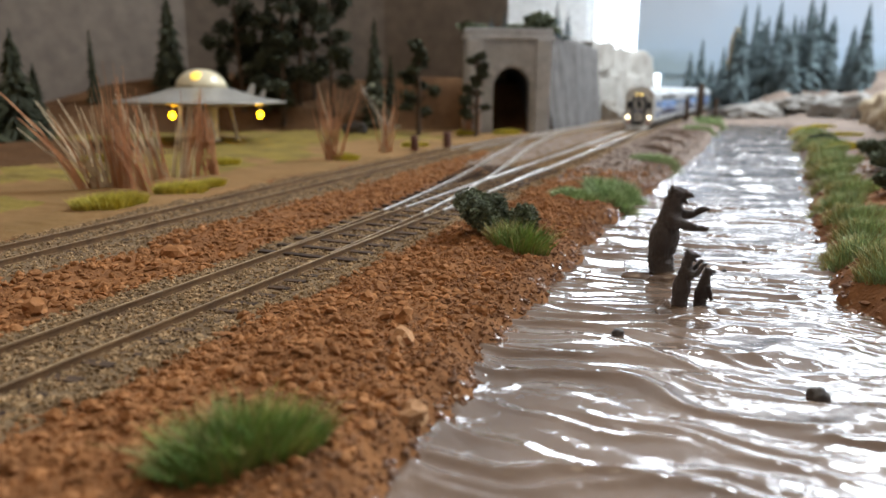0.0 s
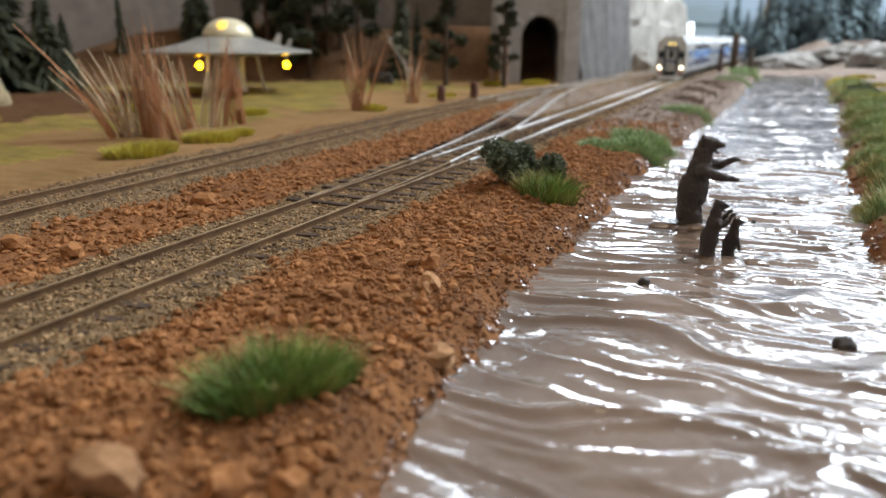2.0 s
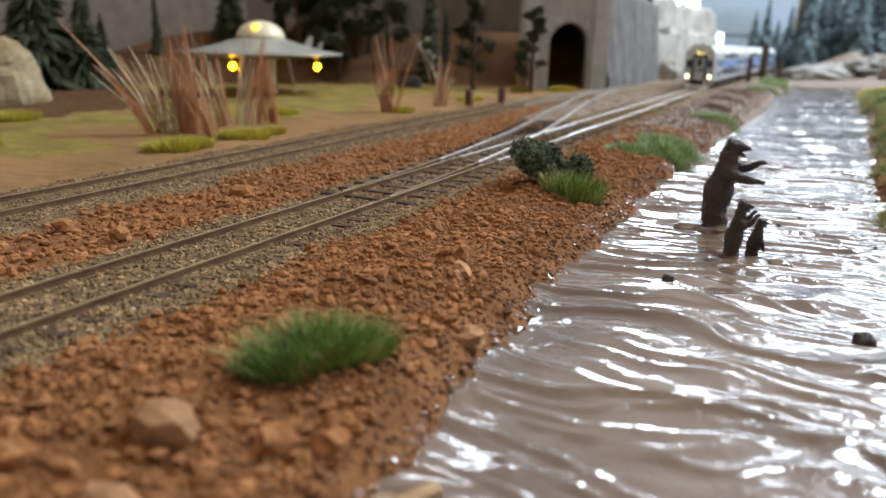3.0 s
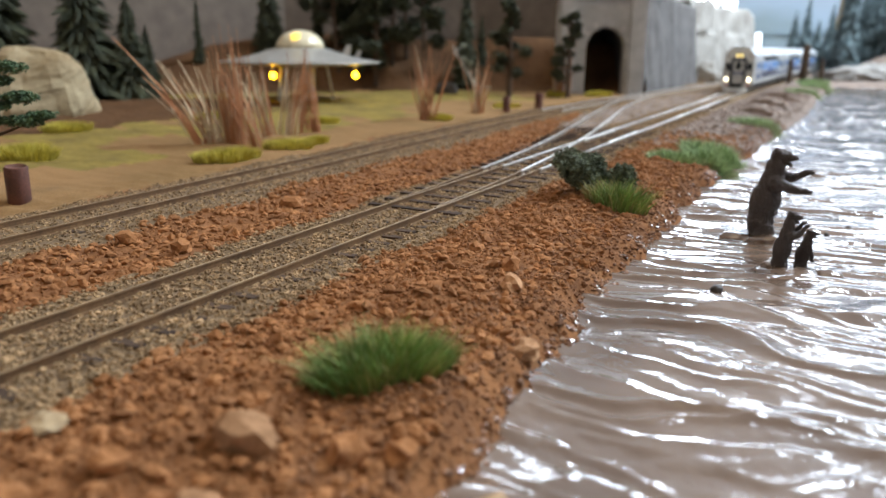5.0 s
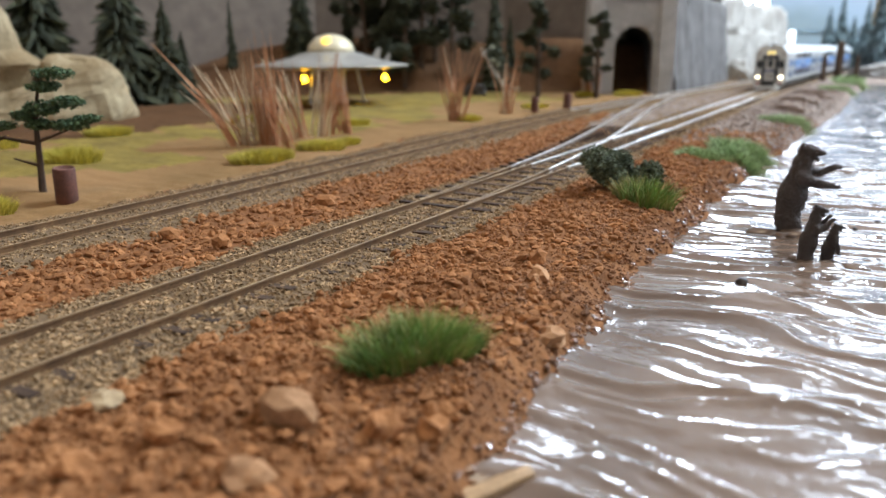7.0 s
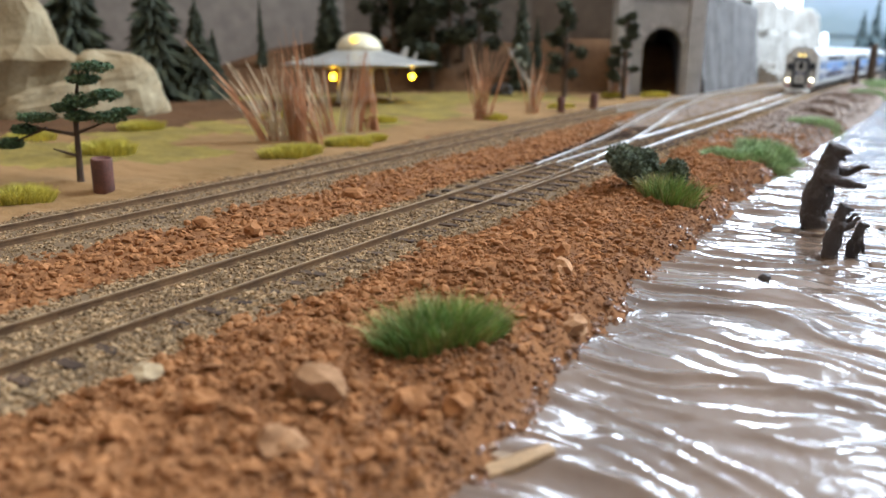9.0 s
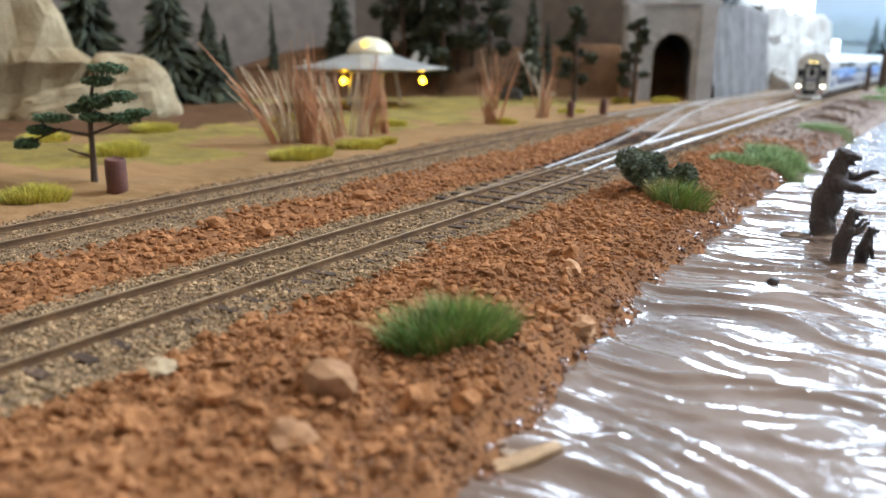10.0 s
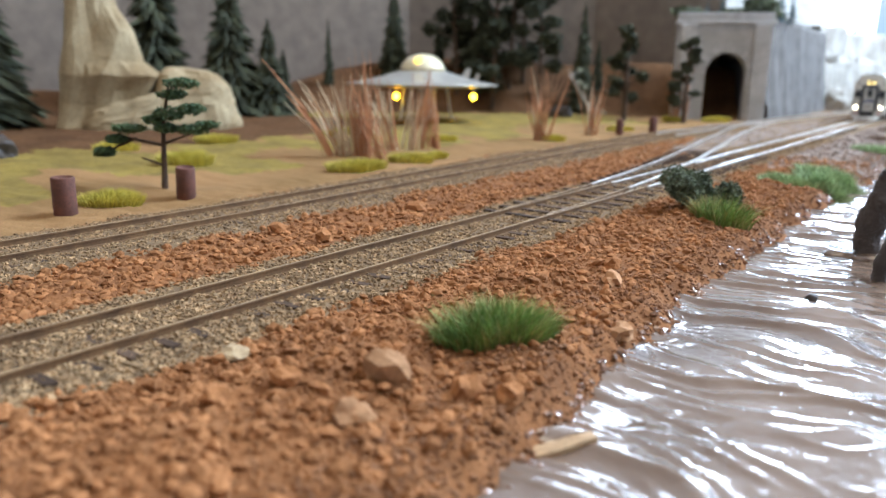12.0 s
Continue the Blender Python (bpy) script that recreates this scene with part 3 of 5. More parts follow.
for s, y0, y1 in ((-GAUGE / 2 + 0.0014, 0.34, 0.40), (GAUGE / 2 - 0.0014, 0.34, 0.40)):
    rail_mesh("check_rail", [(t1_x(y) + s, y) for y in np.linspace(y0, y1, 6)], turnout, M["nickel"], (5, 6, 7, 8, 9), "nickeltop", 1.25)
for k in range(26):
    y = 0.15 + 0.0105 * k
    x1, x2 = -0.00825, dv(y)
    part("long_sleeper", boxed(x2 - 0.016, x1 + 0.016, y - 0.0013, y + 0.0013, -0.001, 0.0013, bevel=0.0002), M["sleeper"], turnout)


# ---- loose stone ----
def stones(name, label, xyz, size, m, seed, sides=20, flat=0.7):
    rng = np.random.default_rng(seed)
    if sides == 20:
        p = (1 + 5 ** 0.5) / 2
        v = np.array([(-1, p, 0), (1, p, 0), (-1, -p, 0), (1, -p, 0), (0, -1, p), (0, 1, p), (0, -1, -p), (0, 1, -p), (p, 0, -1), (p, 0, 1), (-p, 0, -1), (-p, 0, 1)]) / 1.9
        f = np.array([(0, 11, 5), (0, 5, 1), (0, 1, 7), (0, 7, 10), (0, 10, 11), (1, 5, 9), (5, 11, 4), (11, 10, 2), (10, 7, 6), (7, 1, 8), (3, 9, 4), (3, 4, 2), (3, 2, 6), (3, 6, 8), (3, 8, 9), (4, 9, 5), (2, 4, 11), (6, 2, 10), (8, 6, 7), (9, 8, 1)])
    else:
        v = np.array([(1, 1, -1), (-1, 1, -1), (-1, -1, -1), (1, -1, -1), (0.8, 0.8, 1), (-0.8, 0.8, 1), (-0.8, -0.8, 1), (0.8, -0.8, 1)]) * 0.62
        f = np.array([(0, 1, 5), (0, 5, 4), (1, 2, 6), (1, 6, 5), (2, 3, 7), (2, 7, 6), (3, 0, 4), (3, 4, 7), (4, 5, 6), (4, 6, 7)])
    n = len(xyz)
    V = v[None] * (1 + rng.uniform(-0.34, 0.34, (n, len(v), 3))) * rng.uniform(0.65, 1.35, (n, 1, 3)) * np.array([1, 1, flat])
    ax, az = rng.uniform(-0.7, 0.7, n), rng.uniform(0, 6.283, n)
    c, s = np.cos(ax)[:, None], np.sin(ax)[:, None]
    y2, z2 = V[..., 1] * c - V[..., 2] * s, V[..., 1] * s + V[..., 2] * c
    c, s = np.cos(az)[:, None], np.sin(az)[:, None]
    V = np.stack([V[..., 0] * c - y2 * s, V[..., 0] * s + y2 * c, z2], -1) * size[:, None, None] / 2 + xyz[:, None, :]
    F = (f[None] + (np.arange(n) * len(v))[:, None, None]).reshape(-1, 3)
    return tagged(raw(name, V, F, [m], False), label, "gravel", kind="stuff")


def scatter(n, fx0, fx1, y0, y1, smin, smax, power, seed, near=1.0):
    """Random places between two edges; near > 1 packs them towards y0."""
    rng = np.random.default_rng(seed)
    y = y0 + (y1 - y0) * rng.random(n) ** near
    a, b = fx0(y), fx1(y)
    x = a + (b - a) * rng.random(n)
    size = smin + (smax - smin) * rng.random(n) ** power
    return np.stack([x, y, height(x, y) + size * 0.12], -1), size


bank_x = lambda y: np.interp(y, BANK_Y, BANK_L)
back_x = lambda y: np.interp(y, T2_Y, T2_X)
w1 = lambda y: 0.003 * lattice(y / 0.02, y * 0, 41)
p, s = scatter(15000, lambda y: t1_x(y) + 0.020 + w1(y), lambda y: bank_x(y) - 0.004, -0.07, 0.42, 0.0005, 0.0030, 4.6, 51, 1.7)
stones("red_gravel", "loose orange-red crushed stone on the river bank", p, s, M["redstone"], 61)
p, s = scatter(24000, lambda y: t1_x(y) + 0.021 + w1(y), lambda y: bank_x(y) - 0.006, -0.06, 0.40, 0.0004, 0.0012, 1.8, 58, 1.2)
stones("red_grit", "fine orange-red grit between the stones", p, s, M["redstone"], 68, 8)
p, s = scatter(19000, lambda y: bank_x(y) - 0.017, lambda y: bank_x(y) + 0.003, -0.07, 0.55, 0.0003, 0.0014, 2.8, 56, 1.4)
stones("bank_gravel", "fine damp red-brown gravel sloping to the water", p, s, M["bankstone"], 66)
p, s = scatter(13000, lambda y: back_x(y) + 0.021 + w1(y), lambda y: np.minimum(t1_x(y) - 0.019, dv_edge(y)) + w1(y), -0.06, 0.52, 0.0005, 0.0028, 3.8, 52, 1.2)
stones("red_gravel", "loose orange-red crushed stone between the tracks", p, s, M["redstone"], 62)
p, s = scatter(36000, lambda y: t1_x(y) - 0.0215 + w1(y), lambda y: t1_x(y) + 0.0215 + w1(y), -0.06, 0.60, 0.0006, 0.0015, 1.8, 53, 1.9)
stones("ballast", "grey and tan track ballast round the near rails", p, s, M["ballast"], 63, 8)
p, s = scatter(26000, lambda y: back_x(y) - 0.025, lambda y: back_x(y) + 0.022 + w1(y), -0.02, 0.70, 0.0005, 0.0013, 1.6, 54, 1.3)
stones("ballast", "grey and tan track ballast round the back rails", p, s, M["ballast"], 64, 8)
p, s = scatter(5000, lambda y: back_x(y) + 0.02, lambda y: t1_x(y) - 0.015, 0.35, 1.0, 0.0006, 0.0016, 1.6, 55, 1.3)
stones("ballast", "grey ballast between the turnout tracks", p, s, M["ballast"], 65, 8)
p, s = scatter(2600, lambda y: np.interp(y, BANKR_Y, BANK_R) - 0.002, lambda y: np.interp(y, BANKR_Y, BANK_R) + 0.07, 0.05, 0.7, 0.0008, 0.003, 3.0, 57, 1.2)
stones("bank_gravel", "fine red-brown gravel on the far bank", p, s, M["bankstone"], 67)
p, s = scatter(6500, lambda y: t1_x(y) + 0.020, lambda y: bank_x(y) - 0.002, 0.36, 1.15, 0.0008, 0.0026, 2.5, 59, 1.2)
stones("bank_gravel", "grey-brown gravel between track and river", p, s, M["greystone"], 69)
p, s = scatter(900, lambda y: bank_x(y) - 0.0015, lambda y: bank_x(y) + 0.0025, -0.03, 0.45, 0.0007, 0.0022, 2.2, 71, 1.4)
p[:, 2] = np.maximum(p[:, 2], WATER - 0.0002)
stones("wet_gravel", "wet glossy stones along the waterline", p, s, M["wetstone"], 72)

p, s = scatter(700, lambda y: np.interp(y, BANKR_Y, BANK_R) - 0.004, lambda y: np.interp(y, BANKR_Y, BANK_R) + 0.003, 0.08, 0.6, 0.0007, 0.0026, 2.2, 73, 1.3)
p[:, 2] = np.maximum(p[:, 2], WATER - 0.0002)
stones("wet_gravel", "wet glossy clods along the far waterline", p, s, M["wetstone"], 74)

# ---- tunnel hill and cliff ----
def h0(x, y):
    return float(height(np.array([x]), np.array([y]))[0])


def lump(bm, c, r, seed, rough=0.25, freq=1.6, sub=4, flatten=0.0, sharp=0.0):
    """An uneven boulder: a ball pushed in and out by noise, with the foot cut flat."""
    g = bmesh.ops.create_icosphere(bm, subdivisions=sub, radius=1.0)
    o = Vector((seed * 3.7, seed * 1.3, seed * 2.1))
    for v in g["verts"]:
        p = v.co.copy()
        k = 1 + rough * noise.fractal(p * freq + o, 1.0, 2.0, 4)
        if sharp:
            k += sharp * noise.cell(p * 2.2 + o)
        p *= k
        p.z = max(p.z, -0.35)
        v.co = Vector((p.x * r[0], p.y * r[1], p.z * r[2])) + Vector(c)
    return bm


portal = thing("tunnel_portal", "grey stone tunnel portal with dark arched mouth", "tunnel portal", (-0.1375, 0.788, 0), 24)


def portal_front():
    bm = bmesh.new()
    w, sp, ap = 0.0215, 0.050, 0.0735
    n = 14
    arch = [(w * math.cos(a), sp + (ap - sp) * math.sin(a)) for a in np.linspace(0, math.pi, n)]
    inner = [(w, -0.01)] + arch + [(-w, -0.01)]
    outer = [(0.045, -0.01)] + [(0.045 - 0.100 * k / (n - 1), 0.104) for k in range(n)] + [(-0.055, -0.01)]
    for y in (0.0, 0.022):
        a = [bm.verts.new((x, y, z)) for x, z in inner]
        b = [bm.verts.new((x, y, z)) for x, z in outer]
        for k in range(len(a) - 1):
            bm.faces.new((a[k], a[k + 1], b[k + 1], b[k]))
    bm.verts.ensure_lookup_table()
    m = len(inner)
    for off in (0, m):
        for k in range(m - 1):
            i, j = off + k, 2 * m + off + k
            bm.faces.new([bm.verts[q] for q in (i, i + 1, j + 1, j)])
    bmesh.ops.recalc_face_normals(bm, faces=bm.faces)
    return bm


part("wall", portal_front(), M["portal"], portal)
part("cornice", boxed(-0.057, 0.047, -0.004, 0.022, 0.104, 0.108, bevel=0.0008), M["portal"], portal)
part("parapet", boxed(-0.055, 0.045, -0.001, 0.018, 0.108, 0.116, bevel=0.0012), M["portal"], portal)
for x in (-0.043, 0.034):
    part("pilaster", boxed(x - 0.008, x + 0.008, -0.006, -0.0005, -0.01, 0.1035, bevel=0.0008), M["portal"], portal)
for k in range(13):
    a = math.pi * (k + 0.5) / 13
    bm = boxed(-0.0022, 0.0022, -0.0024, -0.0002, 0, 0.0075, bevel=0.0004)
    p = pose(0.0222 * math.cos(a), 0, 0.050 + 0.0242 * math.sin(a), 0, math.degrees(math.pi / 2 - a), 0)
    bmesh.ops.transform(bm, matrix=p, verts=bm.verts)
    part("voussoir", bm, M["portal"], portal)
bm = bmesh.new()
outl = [(0.0235, -0.01)] + [(0.0235 * math.cos(a), 0.050 + 0.026 * math.sin(a)) for a in np.linspace(0, math.pi, 14)] + [(-0.0235, -0.01)]
ra = [bm.verts.new((x, 0.0225, z)) for x, z in outl]
rb = [bm.verts.new((x, 0.25, z)) for x, z in outl]
for k in range(len(outl) - 1):
    bm.faces.new((ra[k], ra[k + 1], rb[k + 1], rb[k]))
bm.faces.new(rb)
part("lining", bm, M["dark"], portal, "dark tunnel lining with haze blue in its colour")


def wall_strip(path, z0, z1, depth, rough, seed, freq=40.0, n=60, m=24):
    """A rough rock or masonry face along a path in plan, running back to a flat top."""
    bm = bmesh.new()
    L = [0.0]
    for a, b in zip(path, path[1:]):
        L.append(L[-1] + math.dist(a, b))
    rows = []
    for j in range(m + 6):
        row = []
        for i in range(n + 1):
            s = L[-1] * i / n
            x, y = np.interp(s, L, [p[0] for p in path]), np.interp(s, L, [p[1] for p in path])
            if j <= m:
                z, back = z0 + (z1 - z0) * j / m, 0.012 * j / m
            else:
                z, back = z1 + 0.004 * math.sin(j), 0.012 + depth * (j - m) / 5
            q = Vector((x * freq, y * freq, z * freq * 0.5)) + Vector((seed, seed, seed))
            d = rough * (noise.fractal(q, 1.0, 2.0, 5) + 0.8 * noise.cell(q * 0.6))
            row.append(bm.verts.new((x - back + d, y + d * 0.4, z + (d * 0.8 if j > m - 2 else 0))))
        rows.append(row)
    for p, q in zip(rows, rows[1:]):
        for i in range(n):
            bm.faces.new((p[i], p[i + 1], q[i + 1], q[i]))
    bmesh.ops.recalc_face_normals(bm, faces=bm.faces)
    return bm


tagged(link_mesh("tunnel_hill", wall_strip([(-0.097, 0.824), (-0.089, 0.95), (-0.096, 1.15)], -0.01, 0.112, 0.07, 0.0022, 3), M["flank"], True), "brown-grey rough stone flank wall of the tunnel, colour dimmed", "hill")
tagged(link_mesh("cliff", wall_strip([(-0.104, 1.152), (-0.094, 1.3), (-0.094, 1.45), (-0.076, 1.6), (-0.088, 1.75), (-0.102, 1.95)], -0.01, 0.124, 0.30, 0.009, 9, 26.0, 110, 30), M["cliff"], True), "pale sunlit rock cliff behind the tunnel", "cliff")
for k, (x, y, r, h) in enumerate(((-0.092, 1.20, 0.020, 0.028), (-0.078, 1.235, 0.013, 0.012), (-0.085, 1.45, 0.02, 0.03))):
    tagged(link_mesh("boulder", lump(bmesh.new(), (x, y, 0.002), (r, r, h), 20 + k, 0.3), M["cliff"], True), "pale rubble boulder at the foot of the cliff", "rock", "cliff boulders")


# ---- plants ----
def spray_tree(name, label, x, y, z, h, r, m, seed, whorls=24, per=11, bare=0.06, droop=0.5, group="fir trees", slim=1.0):
    """A fir: a tapered trunk and whorls of many flat, ragged, drooping sprays."""
    rng = random.Random(seed)
    t = thing(name, label, "tree", (x, y, z), rng.uniform(0, 360), group)
    part("trunk", rod(bmesh.new(), (0, 0, -0.004), (0, 0, h * 0.97), h * 0.022, h * 0.003, 7), M["bark"], t)
    V, F = [], []
    for w in range(whorls):
        f = w / (whorls - 1)
        zz = h * (bare + (0.99 - bare) * f)
        rr = r * (1 - f) ** 0.85 * rng.uniform(0.82, 1.12) * (1 if slim == 1 else 0.72 + 0.42 * abs(math.sin(w * 0.83))) + r * 0.05
        for k in range(max(5, int(per * (1 - 0.5 * f)))):
            a = rng.uniform(0, 2 * math.pi)
            ln = rr * (rng.uniform(0.55, 1.12) if slim == 1 else rng.uniform(0.3, 1.0) ** 0.8 * rng.uniform(0.9, 1.35))
            c, s = math.cos(a), math.sin(a)
            wd = slim * (ln * rng.uniform(0.22, 0.36) + h * 0.006)
            up = h * rng.uniform(0.0, 0.02)
            dz = -ln * droop * rng.uniform(0.4, 1.2)
            b = len(V)
            for u, v, q in ((0.05, 0, up), (0.5, wd, dz * 0.35), (1.0, wd * 0.1, dz), (0.5, -wd, dz * 0.35), (0.45, 0, dz * 0.2 + h * 0.02), (0.5, 0, dz * 0.5 - h * 0.012)):
                V.append((c * u * ln - s * v, s * u * ln + c * v, zz + q))
            F += [(b, b + 1, b + 4), (b + 1, b + 2, b + 4), (b + 2, b + 3, b + 4), (b + 3, b, b + 4), (b, b + 5, b + 1), (b + 1, b + 5, b + 2), (b + 2, b + 5, b + 3), (b + 3, b + 5, b)]
    cr = raw("crown", V, F, [m])
    cr.parent = t
    return t


def clump_leaves(V, F, c, r, n, rng, size):
    for _ in range(n):
        d = Vector((rng.gauss(0, 1), rng.gauss(0, 1), rng.gauss(0, 1))).normalized() * rng.random() ** 0.4
        p = Vector((c[0] + d.x * r[0], c[1] + d.y * r[1], c[2] + d.z * r[2]))
        b = len(V)
        for _ in range(4):
            q = p + Vector((rng.gauss(0, 1), rng.gauss(0, 1), rng.gauss(0, 0.7))) * size
            V.append(tuple(q))
        F += [(b, b + 1, b + 2), (b, b + 2, b + 3), (b, b + 3, b + 1), (b + 1, b + 3, b + 2)]


def clump_tree(name, label, x, y, z, limbs, clumps, m, seed, leaf, trunk, rz=0.0, group="", density=1.0):
    """A tree of a bent trunk, limbs to each clump, and clumps of many small leaves."""
    rng = random.Random(seed)
    t = thing(name, label, "tree", (x, y, z), rz, group)
    bm = bmesh.new()
    for a, b, ra, rb in limbs:
        rod(bm, a, b, ra, rb, 7)
    part("trunk", bm, M["bark"], t)
    V, F = [], []
    for cx, cy, cz, rx, ry, rz2 in clumps:
        clump_leaves(V, F, (cx, cy, cz), (rx, ry, rz2), int(density * 70), rng, leaf)
    cr = raw("crown", V, F, [m])
    cr.parent = t
    return t


CAM0 = (0.106, -0.028)


def bearing(az, d):
    """A place d metres off the walk's start, az degrees left of the track's line."""
    return CAM0[0] - d * math.sin(radians(az)), CAM0[1] + d * math.cos(radians(az))


FIRS = ((-0.575, 0.365, 0.195, 0.042), (-0.530, 0.420, 0.150, 0.040), (-0.500, 0.446, 0.098, 0.024), (-0.525, 0.165, 0.20, 0.050), (-0.62, 0.22, 0.17, 0.045), (-0.510, 0.655, 0.112, 0.023), (-0.465, 0.690, 0.088, 0.012), (-0.545, 0.575, 0.080, 0.007), (-0.505, 0.47, 0.07, 0.014))
for k, (x, y, h, r) in enumerate(FIRS):
    spray_tree("fir_tree", "dark green model fir before the grey backdrop", x, y, h0(x, y) * 0.9, h, r, M["fir"], 100 + k, whorls=46, per=34, droop=0.55, slim=0.42)
for k, (az, d, h, r) in enumerate(((27.2, 0.90, 0.125, 0.020), (26.0, 0.93, 0.085, 0.010), (35.0, 0.90, 0.15, 0.026))):
    x, y = bearing(az, d)
    spray_tree("fir_tree", "slim dark green fir on the embankment", x, y, h0(x, y) - 0.004, h - h0(x, y) + 0.01, r, M["fir"], 130 + k, whorls=36, per=28, droop=0.55, slim=0.42)


def tall_pine(az, d, top, lean, seed, spread):
    x, y = bearing(az, d)
    z = h0(x, y) - 0.003
    h = top - z
    rng = random.Random(seed)
    limbs = [((0, 0, 0), (lean * 0.5, 0, h * 0.5), 0.0030, 0.0022), ((lean * 0.5, 0, h * 0.5), (lean, 0, h * 0.96), 0.0022, 0.0010)]
    clumps = []
    for k in range(14):
        f = 0.24 + 0.74 * k / 13
        a = rng.uniform(0, 6.28)
        q = spread * (1.15 - 0.75 * (f - 0.38)) * rng.uniform(0.3, 1.0)
        e = (lean * f + q * math.cos(a), q * math.sin(a), h * f + 0.004)
        limbs.append(((lean * f, 0, h * f - 0.006), e, 0.0011, 0.0005))
        clumps.append((*e, spread * rng.uniform(0.28, 0.46), spread * rng.uniform(0.26, 0.42), spread * rng.uniform(0.18, 0.28)))
    clump_tree("pine_tree", "tall dark pine with ragged clumped crown", x, y, z, limbs, clumps, M["fir"], seed, 0.0019, 0, 40, "tall pines", 3.2)


for k, (az, d, top, lean, sp) in enumerate(((37.0, 0.90, 0.150, -0.008, 0.036), (34.2, 0.88, 0.185, 0.004, 0.030), (32.9, 0.91, 0.200, 0.006, 0.036), (30.4, 0.90, 0.190, -0.004, 0.036), (36.0, 0.93, 0.13, 0.0, 0.03), (31.8, 0.93, 0.14, 0.0, 0.034))):
    tall_pine(az, d, top, lean, 150 + k, sp)
tall_pine(23.8, 0.80, 0.094, 0.0, 160, 0.019)
tall_pine(19.3, 0.78, 0.080, 0.0, 161, 0.012)

# trees and shrubs on top of the tunnel hill and the cliff
for k, (az, d, z, h, r) in enumerate(((13.4, 0.92, 0.110, 0.045, 0.010), (12.6, 0.94, 0.110, 0.034, 0.009), (17.3, 0.92, 0.110, 0.034, 0.010), (18.3, 0.93, 0.110, 0.028, 0.009), (9.5, 1.36, 0.116, 0.034, 0.012), (8.6, 1.52, 0.117, 0.030, 0.013), (10.6, 1.27, 0.114, 0.02, 0.01))):
    x, y = bearing(az, d)
    spray_tree("fir_tree", "small dark fir on top of the rock", x, y, z, h, r, M["hazefir"], 170 + k, whorls=14, per=9, group="firs on the rock")


def shrub(x, y, z, r, h, m, seed, label, leaf=0.0016, group="shrubs", n=420):
    rng = random.Random(seed)
    t = thing("shrub", label, "shrub", (x, y, z), 0, group)
    bm = bmesh.new()
    V, F = [], []
    for k in range(7):
        a, q = rng.uniform(0, 6.28), r * rng.uniform(0.15, 0.75)
        e = (q * math.cos(a), q * math.sin(a), h * rng.uniform(0.35, 0.75))
        rod(bm, (0, 0, -0.001), e, r * 0.05, r * 0.02, 5)
        clump_leaves(V, F, e, (r * 0.45, r * 0.45, h * 0.30), n // 7, rng, leaf)
    part("stem", bm, M["bark"], t)
    cr = raw("foliage", V, F, [m])
    cr.parent = t
    return t


for k, (az, d, r, h) in enumerate(((15.0, 0.90, 0.022, 0.026), (16.5, 0.93, 0.02, 0.016), (19.5, 0.93, 0.02, 0.018), (14.0, 0.95, 0.018, 0.018))):
    x, y = bearing(az, d)
    shrub(x, y, 0.110, r, h, M["bush"], 190 + k, "dark rounded shrub on top of the tunnel", 0.003, "tunnel top shrubs")
shrub(0.029, 0.199, h0(0.029, 0.199) - 0.001, 0.0125, 0.0155, M["bush"], 200, "dark grey-green shrub beside the turnout", 0.00042, "bank shrubs", 8000)
shrub(0.040, 0.206, h0(0.040, 0.206) - 0.001, 0.0085, 0.0125, M["bush"], 201, "dark grey-green shrub beside the turnout", 0.00042, "bank shrubs", 4500)
for k, (x, y, r, h) in enumerate(((0.176, 0.345, 0.011, 0.012), (0.192, 0.44, 0.016, 0.016), (0.200, 0.54, 0.018, 0.013), (0.186, 0.74, 0.016, 0.010))):
    shrub(x, y, h0(x, y) - 0.001, r, h, M["bush"], 205 + k, "dark twiggy shrub on the far bank", 0.0007, "far bank shrubs", 4200)


